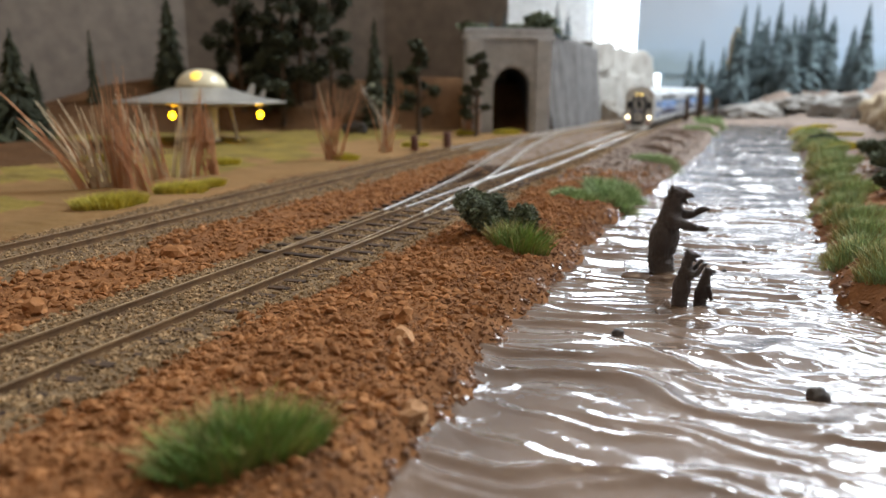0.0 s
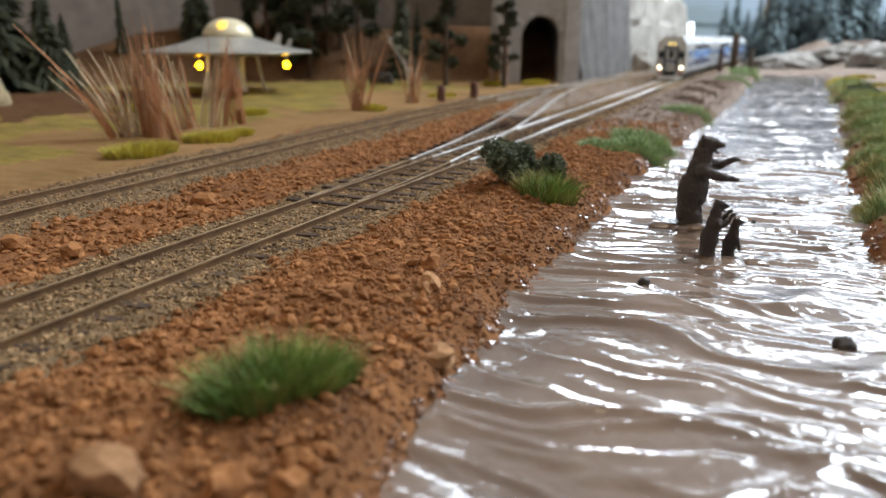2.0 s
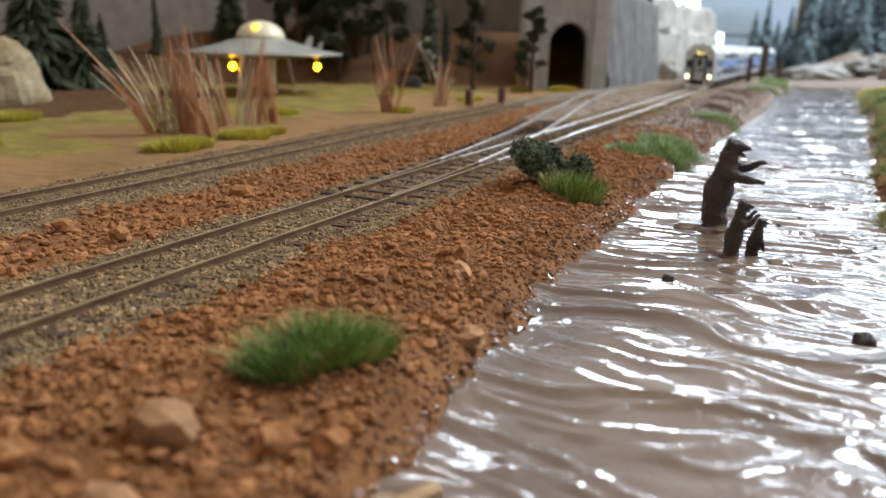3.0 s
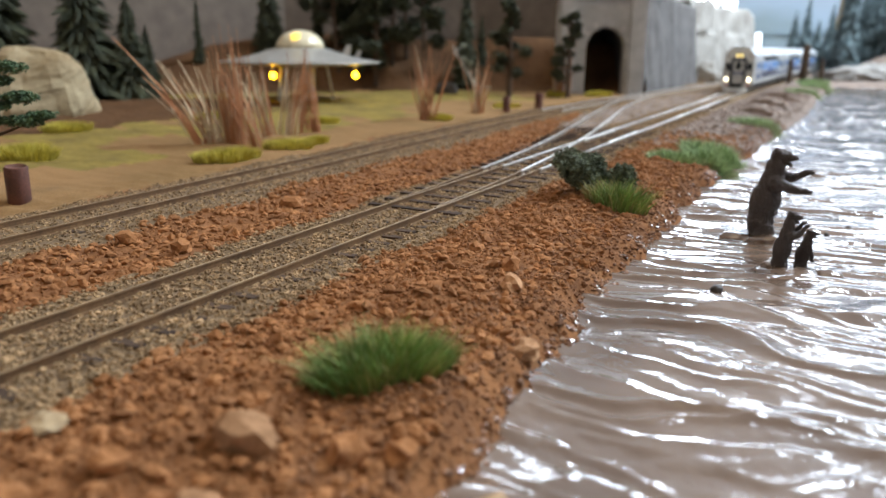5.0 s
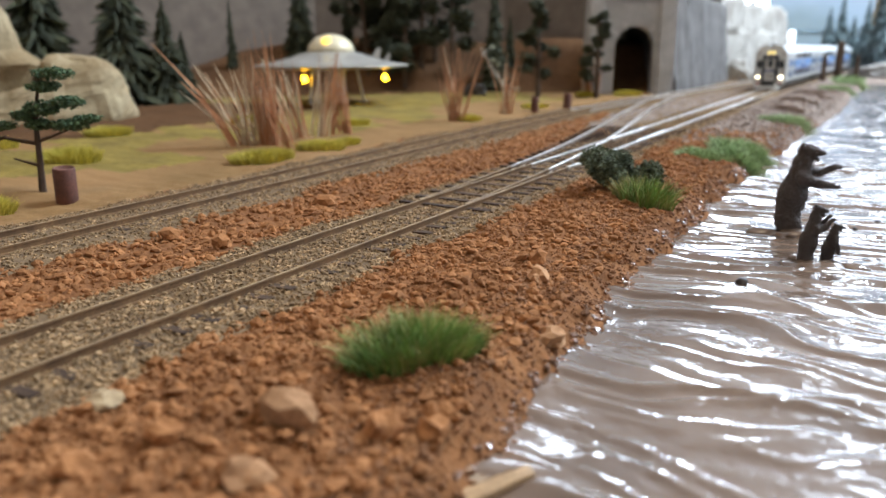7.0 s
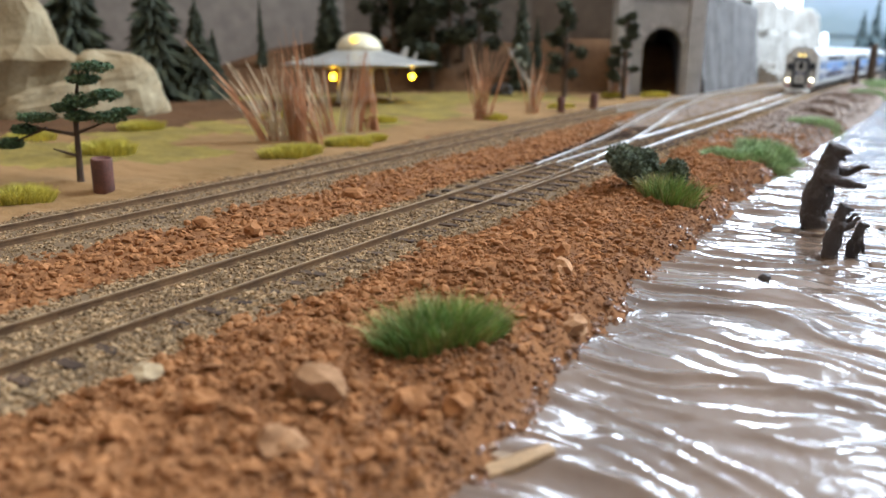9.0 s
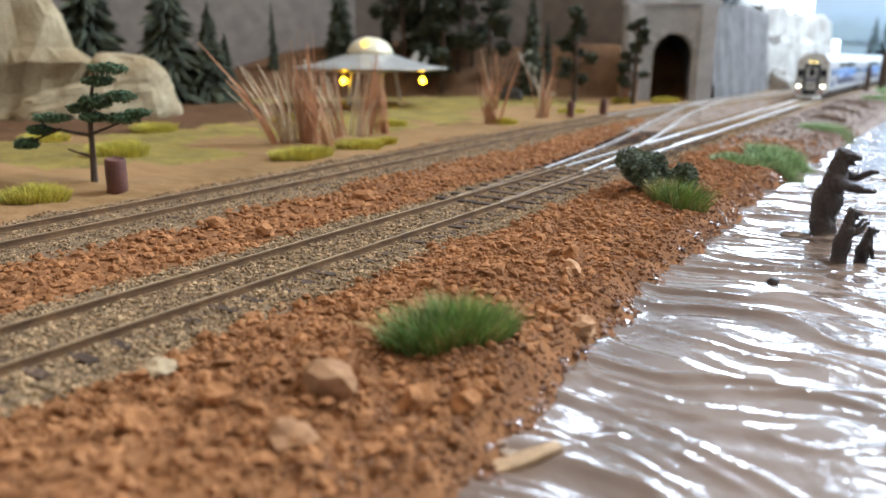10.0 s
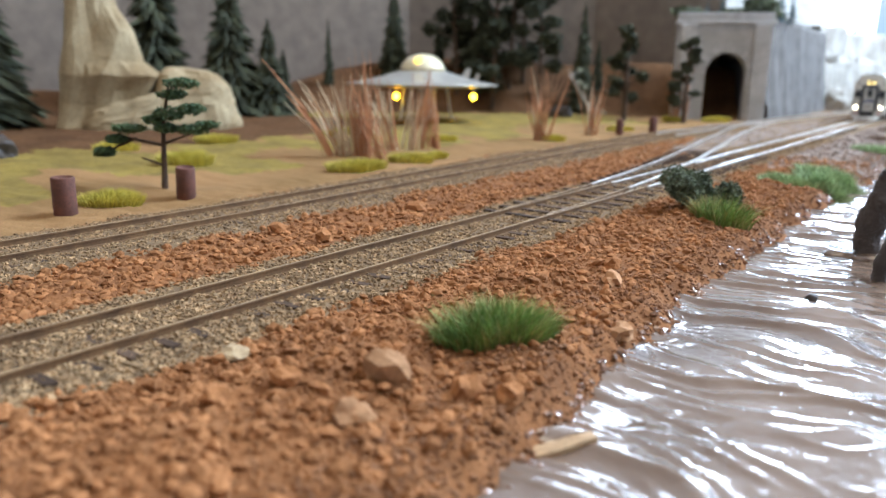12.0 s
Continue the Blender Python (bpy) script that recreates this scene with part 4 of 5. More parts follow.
def tuft(name, label, x, y, w, d, h, n, m, seed, spread=0.45, thick=0.00022, rz=0.0, group="grass tufts", category="grass", sink=0.0006, pale=None):
    """A tuft of many bent, tapering blades over an oval foot."""
    rng = random.Random(seed)
    c0, s0 = math.cos(radians(rz)), math.sin(radians(rz))
    gx, gy = [], []
    for _ in range(n):
        a, q = rng.uniform(0, 6.283), rng.random() ** 0.55
        u, v = q * w * math.cos(a), q * d * math.sin(a)
        gx.append(x + u * c0 - v * s0), gy.append(y + u * s0 + v * c0)
    gz = height(np.array(gx), np.array(gy)) - sink
    root = thing(name, label, category, (x, y, float(height(np.array([x]), np.array([y]))[0])), 0, group)
    z0 = root.matrix_world.translation.z
    blades = {"blade_mass": ([], []), "pale_blade_mass": ([], [])}
    for bx, by, bz in zip(gx, gy, gz):
        ox, oy = (bx - x) / max(w, d), (by - y) / max(w, d)
        hh = h * rng.uniform(0.5, 1.15) * (1 - 0.35 * (ox * ox + oy * oy))
        lx, ly = spread * hh * (0.9 * ox + rng.gauss(0, 0.45)), spread * hh * (0.9 * oy + rng.gauss(0, 0.45))
        t = rng.uniform(0, 3.14)
        px, py = thick * math.cos(t), thick * math.sin(t)
        V, F = blades["pale_blade_mass" if pale and rng.random() < 0.20 + 0.9 * max(0.0, -ox * 1.3 + 0.8 * oy) else "blade_mass"]
        b, bx, by, bz = len(V), bx - x, by - y, bz - z0
        V += [(bx - px, by - py, bz), (bx + px, by + py, bz), (bx + lx * 0.35 + px * 0.8, by + ly * 0.35 + py * 0.8, bz + hh * 0.55), (bx + lx * 0.35 - px * 0.8, by + ly * 0.35 - py * 0.8, bz + hh * 0.55), (bx + lx, by + ly, bz + hh)]
        F += [(b, b + 1, b + 2), (b, b + 2, b + 3), (b + 3, b + 2, b + 4)]
    for nm, (V, F) in blades.items():
        if V:
            ob = raw(nm, V, F, [pale if nm == "pale_blade_mass" else m])
            ob.parent = root
            ob["kind"] = "stuff"
    return root


G = "bright green static grass tuft on the red bank"
tuft("grass_tuft", G, 0.0497, 0.0428, 0.0108, 0.0046, 0.0070, 2600, M["green"], 300, 0.75, 0.00013, 54, pale=M["drygrass"])
tuft("grass_tuft", G, 0.0455, 0.186, 0.0095, 0.006, 0.0095, 1100, M["green"], 301, 0.7, 0.00016, pale=M["drygrass"])
for k, (x, y, w, h) in enumerate(((0.042, 0.300, 0.013, 0.008), (0.055, 0.312, 0.012, 0.012), (0.062, 0.335, 0.010, 0.011), (0.049, 0.335, 0.012, 0.012), (0.057, 0.50, 0.020, 0.009), (0.064, 0.95, 0.022, 0.012), (0.075, 1.12, 0.025, 0.014), (0.062, 1.22, 0.022, 0.016))):
    tuft("grass_tuft", "pale green grass tuft at the river's edge", x, y, w, w * 0.9, h * 0.62, 1500, M["palegrass"], 310 + k, 0.75, 0.0002)
for k, (x, y, w) in enumerate(((0.046, 0.66, 0.016), (0.052, 0.74, 0.018), (0.044, 0.80, 0.016), (0.058, 0.86, 0.014), (0.048, 0.58, 0.012))):
    tuft("withered_tuft", "low brown withered grass between track and river", x, y, w, w, 0.004, 420, M["brownbush"], 395 + k, 0.9, 0.0003, group="withered tufts")
for k in range(17):
    f = k / 16
    y = 0.19 + 0.72 * f ** 1.4
    x = float(np.interp(y, BANKR_Y, BANK_R)) + 0.008 + 0.009 * (0.5 + 0.5 * math.sin(k * 2.3)) + 0.006 * f
    tuft("grass_tuft", "pale green grass tuft on the far bank", x, y, 0.0085 + 0.007 * f, 0.011 + 0.014 * f, 0.0058 + 0.003 * f, 1300, M["palegrass"], 330 + k, 0.8, 0.00017, group="far bank grass", pale=M["drygrass"])
for k, (x, y, w, d, h) in enumerate(((-0.134, 0.197, 0.0145, 0.008, 0.0085), (-0.140, 0.246, 0.0125, 0.008, 0.0075), (-0.142, 0.270, 0.007, 0.006, 0.006), (-0.148, 0.420, 0.010, 0.007, 0.006), (-0.137, 0.073, 0.0105, 0.007, 0.0072), (-0.215, 0.155, 0.013, 0.009, 0.010), (-0.30, 0.235, 0.013, 0.010, 0.009), (-0.300, 0.165, 0.012, 0.01, 0.008), (-0.285, 0.335, 0.012, 0.009, 0.007), (-0.165, 0.715, 0.012, 0.008, 0.009), (-0.132, 0.755, 0.018, 0.008, 0.009), (-0.150, 0.545, 0.013, 0.008, 0.006), (-0.205, 0.36, 0.01, 0.008, 0.007))):
    tuft("moss_tuft", "yellow-green moss tuft on the sandy plain", x, y, w, d, h * 0.8, 2600, M["yellow"], 370 + k, 0.55, 0.00016, 60, "moss tufts", "moss")
for k, (x, y, w) in enumerate(((0.190, 0.64, 0.020), (0.204, 0.47, 0.014), (0.195, 0.82, 0.030), (0.19, 1.0, 0.03), (0.186, 0.38, 0.008))):
    tuft("moss_tuft", "yellow moss patch on the far bank", x, y, w, w * 0.7, 0.005, 2200, M["yellow"], 390 + k, 0.5, 0.00025, 0, "far bank moss", "moss")


def reeds(x, y, n, h, fan, foot, mats, seed, label, toward=0.0, stout=(0.0003, 0.0007)):
    """A clump of dry stalks that fan out from one foot; two colours of stalk."""
    rng = random.Random(seed)
    t = thing("reed_clump", label, "reeds", (x, y, h0(x, y) - 0.0005), 38, "dry reed clumps")
    for m, share, nm in mats:
        V, F = [], []
        for _ in range(int(n * share)):
            fx, fy = rng.gauss(0, foot), rng.gauss(0, foot * 0.4)
            hh = h * rng.uniform(0.45, 1.1)
            ex, ey = fx * 1.4 + hh * (toward + rng.gauss(0, fan)), fy + hh * rng.gauss(0, fan * 0.6)
            r = rng.uniform(*stout)
            mx, my = fx + (ex - fx) * 0.45 + rng.gauss(0, 0.0008), fy + (ey - fy) * 0.45
            b = len(V)
            for (cx, cy, cz, q) in ((fx, fy, 0, r), (mx, my, hh * 0.52, r * 0.85), (ex, ey, hh, r * 0.25)):
                for k in range(3):
                    V.append((cx + q * math.cos(2.094 * k), cy + q * math.sin(2.094 * k), cz))
            for s in (0, 3):
                for k in range(3):
                    k2 = (k + 1) % 3
                    F += [(b + s + k, b + s + k2, b + s + 3 + k2), (b + s + k, b + s + 3 + k2, b + s + 3 + k)]
        if not V:
            continue
        # the stoutest stalks stand alone, the rest stay one mass
        k1 = min(14, len(V) // 9)
        for k in range(k1):
            ob = raw("stalk", V[9 * k:9 * k + 9], [tuple(i - 9 * k for i in f) for f in F[12 * k:12 * k + 12]], [m])
            ob.parent = t
        if len(V) // 9 > k1:
            ob = raw(nm, V[9 * k1:], [tuple(i - 9 * k1 for i in f) for f in F[12 * k1:]], [m])
            ob.parent = t
            ob["kind"] = "stuff"
    return t


MIX = lambda a: ((M["reed"], a, "brown_reed_mass"), (M["straw"], 1 - a, "pale_reed_mass"))
R1 = "fan of tall dry brown and straw-coloured reeds"
reeds(-0.190, 0.234, 4, 0.056, 0.015, 0.0010, MIX(1.0), 400, "single stout brown reed bundle leaning far over", -0.66, (0.0008, 0.0013))
reeds(-0.186, 0.240, 30, 0.040, 0.22, 0.0040, MIX(0.25), 401, R1, -0.42)
reeds(-0.180, 0.242, 26, 0.042, 0.05, 0.0040, MIX(0.05), 408, "upright sheaf of pale straw-coloured reeds", -0.06)
reeds(-0.172, 0.244, 26, 0.057, 0.045, 0.0030, MIX(1.0), 402, "tall upright sheaf of brown reeds", -0.05)
reeds(-0.158, 0.243, 13, 0.036, 0.05, 0.0026, MIX(1.0), 409, "sheaf of brown reeds leaning over", -0.42)
reeds(-0.180, 0.275, 24, 0.043, 0.08, 0.0030, MIX(0.35), 403, R1, -0.22)
reeds(-0.176, 0.288, 20, 0.042, 0.07, 0.0024, MIX(0.3), 410, "thin pale reeds leaning beside the brown ones", 0.18)
reeds(-0.178, 0.301, 18, 0.046, 0.05, 0.0022, MIX(0.95), 404, "brown reed sheaf under the flying saucer", 0.10)
reeds(-0.172, 0.308, 18, 0.044, 0.05, 0.0022, MIX(0.95), 411, "brown reed sheaf under the flying saucer", -0.10)
reeds(-0.153, 0.410, 30, 0.048, 0.20, 0.0025, MIX(0.9), 405, "V-shaped clump of brown dry reeds", 0.03)
reeds(-0.150, 0.488, 26, 0.046, 0.18, 0.0025, MIX(0.8), 406, "V-shaped clump of brown dry reeds", 0.08)
reeds(-0.162, 0.715, 40, 0.055, 0.07, 0.005, MIX(0.9), 407, "upright clump of brown dry reeds", 0.0)



def dead_tree(x, y, rz):
    """A toppled bleached tree: a slanting stem with broken side branches, some ending in pale tufts of lichen."""
    rng = random.Random(415)
    t = thing("dead_tree", "toppled bleached dead tree leaning among the reeds", "dead tree", (x, y, h0(x, y)), rz)
    bm = bmesh.new()
    rod(bm, (0.012, 0, -0.001), (-0.004, 0, 0.022), 0.0016, 0.0011, 7)
    rod(bm, (-0.004, 0, 0.022), (-0.021, 0.002, 0.052), 0.0011, 0.0005, 7)
    part("stem", bm, M["deadwood"], t)
    for k in range(9):
        f = 0.12 + 0.8 * k / 8
        a = Vector((0.012 - 0.033 * f, 0.001 * f, 0.050 * f))
        e = a + Vector((rng.uniform(-0.006, 0.016), rng.uniform(-0.008, 0.008), rng.uniform(-0.002, 0.008)))
        part("branch", rod(bmesh.new(), a, e, 0.0007, 0.0003, 5), M["deadwood"], t)
        if k % 2 == 0:
            V, F = [], []
            clump_leaves(V, F, e, (0.0035, 0.0035, 0.0022), 60, rng, 0.0007)
            raw("lichen_tuft", V, F, [M["lichen"]]).parent = t
    return t


dead_tree(-0.262, 0.700, 30)
# small wire pine by the line
clump_tree("small_pine", "small bent pine with tiered green foliage pads", -0.151, 0.103, h0(-0.151, 0.103) - 0.001, [((0, 0, 0), (0.0006, 0, 0.012), 0.0014, 0.0011), ((0.0006, 0, 0.012), (0.0012, 0, 0.026), 0.0011, 0.0009), ((0.0012, 0, 0.026), (0.0045, 0, 0.041), 0.0009, 0.0004), ((0.0004, 0, 0.010), (-0.0085, 0, 0.0128), 0.0006, 0.0003), ((0.0008, 0, 0.018), (-0.017, 0.001, 0.021), 0.0008, 0.0004), ((-0.010, 0, 0.0205), (-0.026, 0, 0.014), 0.0006, 0.0003), ((0.0008, 0, 0.0185), (0.014, 0, 0.0235), 0.0007, 0.0003), ((0.001, 0, 0.026), (-0.003, 0.003, 0.032), 0.0006, 0.0003)],
           [(0.010, 0, 0.0425, 0.0075, 0.005, 0.0022), (0.006, 0, 0.038, 0.006, 0.005, 0.002), (0.013, 0.001, 0.0325, 0.0065, 0.005, 0.0022), (0.004, 0, 0.0305, 0.0065, 0.005, 0.003), (-0.003, 0.002, 0.028, 0.005, 0.004, 0.002), (0.013, 0, 0.0245, 0.0075, 0.005, 0.0022), (0.019, 0.001, 0.0265, 0.005, 0.004, 0.0015), (-0.013, 0, 0.0245, 0.0075, 0.005, 0.0020), (-0.018, 0, 0.0200, 0.005, 0.004, 0.002), (-0.024, 0, 0.0148, 0.0045, 0.004, 0.0022), (0.003, -0.001, 0.025, 0.005, 0.004, 0.002)], M["pine"], 420, 0.00050, 0, 33, "", 8.0)

# far end: fir wood tinted blue-green for haze, spire, right-hand tree
for k in range(16):
    az = (0.2, -0.6, -1.3, -2.0, -2.9, -3.8, -4.5, -5.2, -6.4, -7.1, -1.0, -2.5, -4.1, 0.6, -3.3, -5.0)[k] * 1.05
    d = 1.78 + 0.02 * ((k * 7) % 9)
    top = (0.235, 0.25, 0.215, 0.245, 0.21, 0.265, 0.255, 0.21, 0.185, 0.225, 0.21, 0.20, 0.225, 0.19, 0.215, 0.20)[k]
    x, y = bearing(az, d)
    z = h0(x, y) - 0.004
    spray_tree("fir_tree", "tall fir at the far end with haze in its blue-green colour", x, y, z, top - z, 0.032, M["hazefir"], 430 + k, whorls=46, per=18, bare=0.02, droop=0.9, group="far firs")
for k in range(7):
    x, y = bearing(3.6 - 0.75 * k, 1.85 + 0.03 * (k % 3))
    spray_tree("fir_tree", "dark fir beyond the cliff with haze in its blue-green colour", x, y, h0(x, y) - 0.004, (0.14, 0.17, 0.12, 0.15, 0.11, 0.13, 0.14)[k], 0.030, M["hazefir"], 450 + k, whorls=34, per=15, bare=0.02, droop=0.8, group="far firs")
x, y = bearing(-12.6, 0.90)
clump_tree("bare_tree", "dark gnarled tree with sparse hanging foliage", x, y, h0(x, y) - 0.002, [((0, 0, 0), (0.002, 0, 0.05), 0.003, 0.0024), ((0.002, 0, 0.05), (-0.004, 0, 0.11), 0.0024, 0.0016), ((-0.004, 0, 0.11), (0.0, 0, 0.16), 0.0016, 0.0008), ((0.0, 0, 0.07), (-0.026, 0, 0.105), 0.0014, 0.0006), ((0.002, 0, 0.06), (0.028, 0, 0.10), 0.0014, 0.0006), ((-0.003, 0, 0.10), (-0.022, 0.005, 0.14), 0.001, 0.0005)],
           [(-0.026, 0, 0.105, 0.012, 0.012, 0.012), (0.028, 0, 0.10, 0.016, 0.014, 0.012), (-0.02, 0.005, 0.14, 0.014, 0.012, 0.012), (0.0, 0, 0.165, 0.02, 0.015, 0.015), (-0.008, 0, 0.125, 0.014, 0.012, 0.01), (0.014, 0, 0.13, 0.016, 0.012, 0.012)], M["bush"], 460, 0.0032, 0, 0, "", 1.1)

# ---- rocks ----
def rock(x, y, r, m, seed, label, group, rough=0.28, z=None, sharp=0.0, rz=0.0, freq=1.6):
    bm = lump(bmesh.new(), (0, 0, 0), r, seed, rough, freq, 4, 0, sharp)
    ob = link_mesh("rock", bm, m, True)
    ob.matrix_world = pose(x, y, (h0(x, y) if z is None else z) + r[2] * 0.3, 0, 0, rz)
    return tagged(ob, label, "rock", group)


def lofted(levels, seed, n=30, rows=20, rough=0.0014, crag=0.0055):
    """A weathered rock from levels (z, left, right, front, back), its faces broken by coarse planes and fine grain."""
    bm = bmesh.new()
    rings = []
    zs = [q[0] for q in levels]
    for i in range(rows):
        z = zs[0] + (zs[-1] - zs[0]) * i / (rows - 1)
        l, r, fr, bk = [float(np.interp(z, zs, [q[k] for q in levels])) for k in (1, 2, 3, 4)]
        ring = []
        for k in range(n):
            a = 2 * math.pi * k / n
            c, s = math.cos(a), math.sin(a)
            c, s = math.copysign(abs(c) ** 0.75, c), math.copysign(abs(s) ** 0.75, s)
            p = Vector(((l + r) / 2 + (r - l) / 2 * c, (fr + bk) / 2 + (bk - fr) / 2 * s, z))
            o = Vector((seed, 0.7 * seed, 0.3 * seed))
            d = crag * noise.noise(Vector((p.x * 55, p.y * 55, p.z * 22)) + o) + rough * noise.fractal(p * 190 + o, 1.0, 2.0, 4)
            ring.append(bm.verts.new((p.x + d * c, p.y + d * s, p.z + 0.5 * d)))
        rings.append(ring)
    for p, q in zip(rings, rings[1:]):
        for k in range(n):
            bm.faces.new((p[k], p[(k + 1) % n], q[(k + 1) % n], q[k]))
    tip = bm.verts.new(sum((v.co for v in rings[-1]), Vector()) / n + Vector((0, 0, 0.001)))
    for k in range(n):
        bm.faces.new((rings[-1][k], rings[-1][(k + 1) % n], tip))
    bmesh.ops.recalc_face_normals(bm, faces=bm.faces)
    return bm


def sandstone(name, levels, seed, label):
    ob = link_mesh(name, lofted(levels, seed), M["rock"])
    ob.matrix_world = pose(-0.44, 0.275, 0, 0, 0, 58.9)
    return tagged(ob, label, "rock", "sandstone rocks")


sandstone("rock_spire", ((-0.012, -0.074, 0.000, -0.022, 0.03), (0.020, -0.069, -0.003, -0.020, 0.028), (0.031, -0.067, 0.002, -0.022, 0.027), (0.036, -0.066, 0.013, -0.026, 0.026), (0.042, -0.065, 0.009, -0.024, 0.026), (0.048, -0.064, -0.004, -0.020, 0.025), (0.069, -0.062, -0.0104, -0.017, 0.023), (0.099, -0.057, -0.0227, -0.013, 0.020), (0.15, -0.052, -0.032, -0.008, 0.014), (0.19, -0.047, -0.040, -0.003, 0.006)), 3.0, "tall pale sandstone rock spire with a jutting ledge")
sandstone("rock_shelf", ((-0.012, -0.056, 0.012, -0.034, 0.0), (0.006, -0.055, 0.012, -0.033, 0.0), (0.013, -0.046, 0.010, -0.031, -0.002), (0.020, -0.026, 0.009, -0.028, -0.004), (0.027, -0.004, 0.008, -0.024, -0.008)), 5.0, "low pale sandstone shelf at the foot of the spire")
sandstone("boulder", ((-0.012, -0.004, 0.071, -0.026, 0.024), (0.004, -0.003, 0.0695, -0.027, 0.024), (0.017, -0.001, 0.0668, -0.025, 0.023), (0.034, 0.001, 0.0610, -0.020, 0.021), (0.041, 0.004, 0.052, -0.016, 0.018), (0.0455, 0.008, 0.042, -0.010, 0.014), (0.048, 0.012, 0.028, -0.004, 0.008)), 8.0, "flat-topped pale sandstone boulder beside the spire")
rock(-0.288, 0.690, (0.015, 0.011, 0.010), M["pebble"], 34, "dark grey boulder beside the dead tree", "", 0.3)
rock(-0.315, 0.105, (0.013, 0.009, 0.010), M["pebble"], 33, "dark brown boulder on the plain", "", 0.3)
RK = (((-0.5, 1.45), 0.06, 0.022), ((-2.2, 1.5), 0.05, 0.020), ((-4.2, 1.5), 0.055, 0.024), ((-6.0, 1.42), 0.05, 0.030), ((-7.6, 1.35), 0.05, 0.034), ((-9.4, 1.15), 0.045, 0.036), ((-10.6, 1.02), 0.045, 0.036), ((-11.8, 0.93), 0.05, 0.040), ((-13.2, 0.80), 0.045, 0.034), ((-14.0, 1.0), 0.07, 0.05))
for k, ((az, d), r, h) in enumerate(RK):
    x, y = bearing(az, d)
    rock(x, y, (r, r * 0.7, h * 0.85), M["tanrock" if az < -8.5 else "greyrock"], 40 + k, "pale tan rock slope on the far bank" if az < -8.5 else "pale weathered rock outcrop at the river's end", "river end rocks", 0.3, sharp=0.12, rz=20 * k, freq=2.2)
x, y = bearing(0.6, 1.95)
rock(x, y, (0.020, 0.018, 0.15), M["rock"], 60, "pale slender rock pinnacle at the far end", "", 0.12)

# stones of the near bank that stand out
SPECIAL = ((0.0455, 0.0185, 0.0042, "redpale"), (0.0175, 0.0100, 0.0030, "palestone"), (0.0430, 0.1070, 0.0024, "redstone"), (0.0300, 0.1150, 0.0022, "redstone"), (-0.033, 0.079, 0.0030, "redstone"), (-0.048, 0.139, 0.0038, "redstone"), (-0.054, 0.081, 0.0034, "redstone"), (0.0560, 0.0250, 0.0030, "redstone"), (0.0620, 0.0280, 0.0026, "redstone"), (0.0330, -0.004, 0.0030, "redstone"), (0.036, 0.006, 0.0026, "redstone"), (0.050, 0.006, 0.0030, "redpale"), (0.0615, 0.070, 0.0030, "redpale"), (0.0480, 0.095, 0.0026, "redpale"))
for k, (x, y, r, m) in enumerate(SPECIAL):
    fl = 0.45 if m == "palestone" else 0.8
    ob = link_mesh("stone", lump(bmesh.new(), (0, 0, 0), (r, r * 0.8, r * fl), 70 + k, 0.22, 1.1, 2, 0, 0.30), M[m])
    ob.matrix_world = pose(x, y, h0(x, y) + r * 0.30, 0, 0, 37 * k)
    tagged(ob, "flat cream-coloured stone beside the rail" if m == "palestone" else "large angular orange-red stone in the gravel", "stone", "large stones")

# ---- river: pebbles, chip, bears ----
PEBBLES = ((0.0845, 0.1354, 0.0013), (0.1121, 0.2224, 0.0011), (0.1242, 0.1138, 0.0019), (0.1325, 0.4837, 0.0014), (0.1105, 0.4833, 0.0012), (0.1061, 0.21, 0.0007), (0.1281, 0.1576, 0.001), (0.0743, 0.6747, 0.001), (0.0801, 0.1308, 0.0006))
for k, (x, y, r) in enumerate(PEBBLES):
    ob = link_mesh("pebble", lump(bmesh.new(), (0, 0, 0), (r, r, r * 0.9), 90 + k, 0.3, 1.3, 3), M["pebble"], True)
    ob.matrix_world = pose(x, y, WATER + r * 0.2, 0, 0, 50 * k)
    tagged(ob, "small dark wet stone in the river", "stone", "river stones")
for k, (x, y, rx, rz2) in enumerate(((0.081, 0.192, 0.0050, 0.0022), (0.1075, 0.1625, 0.004, 0.0018), (0.067, 0.180, 0.0035, 0.0016), (0.0985, 0.1590, 0.0100, 0.0020), (0.0930, 0.196, 0.0090, 0.0018))):
    ob = link_mesh("mud_bank", lump(bmesh.new(), (0, 0, 0), (rx, rx * 0.7, rz2), 110 + k, 0.25, 1.3, 3), M["water"], True)
    ob.matrix_world = pose(x, y, WATER - rz2 * 0.15, 0, 0, 10 * k)
    tagged(ob, "low wet brown mud hump in the river", "mud", "mud humps")
bm = boxed(-0.0052, 0.0052, -0.0013, 0.0013, -0.0007, 0.0007, bevel=0.0005)
bmesh.ops.subdivide_edges(bm, edges=bm.edges[:], cuts=2)
for v in bm.verts:
    k = 1 - 0.45 * max(0, v.co.x / 0.0062) ** 2
    v.co.y *= k
    v.co.z += 0.0004 * math.sin(v.co.x * 500)
ob = link_mesh("wood_chip", bm, M["wood"], True)
ob.matrix_world = pose(0.0716, 0.0282, WATER + 0.0008, 6, -5, 54)
tagged(ob, "light tan wood chip at the water's edge", "wood chip")


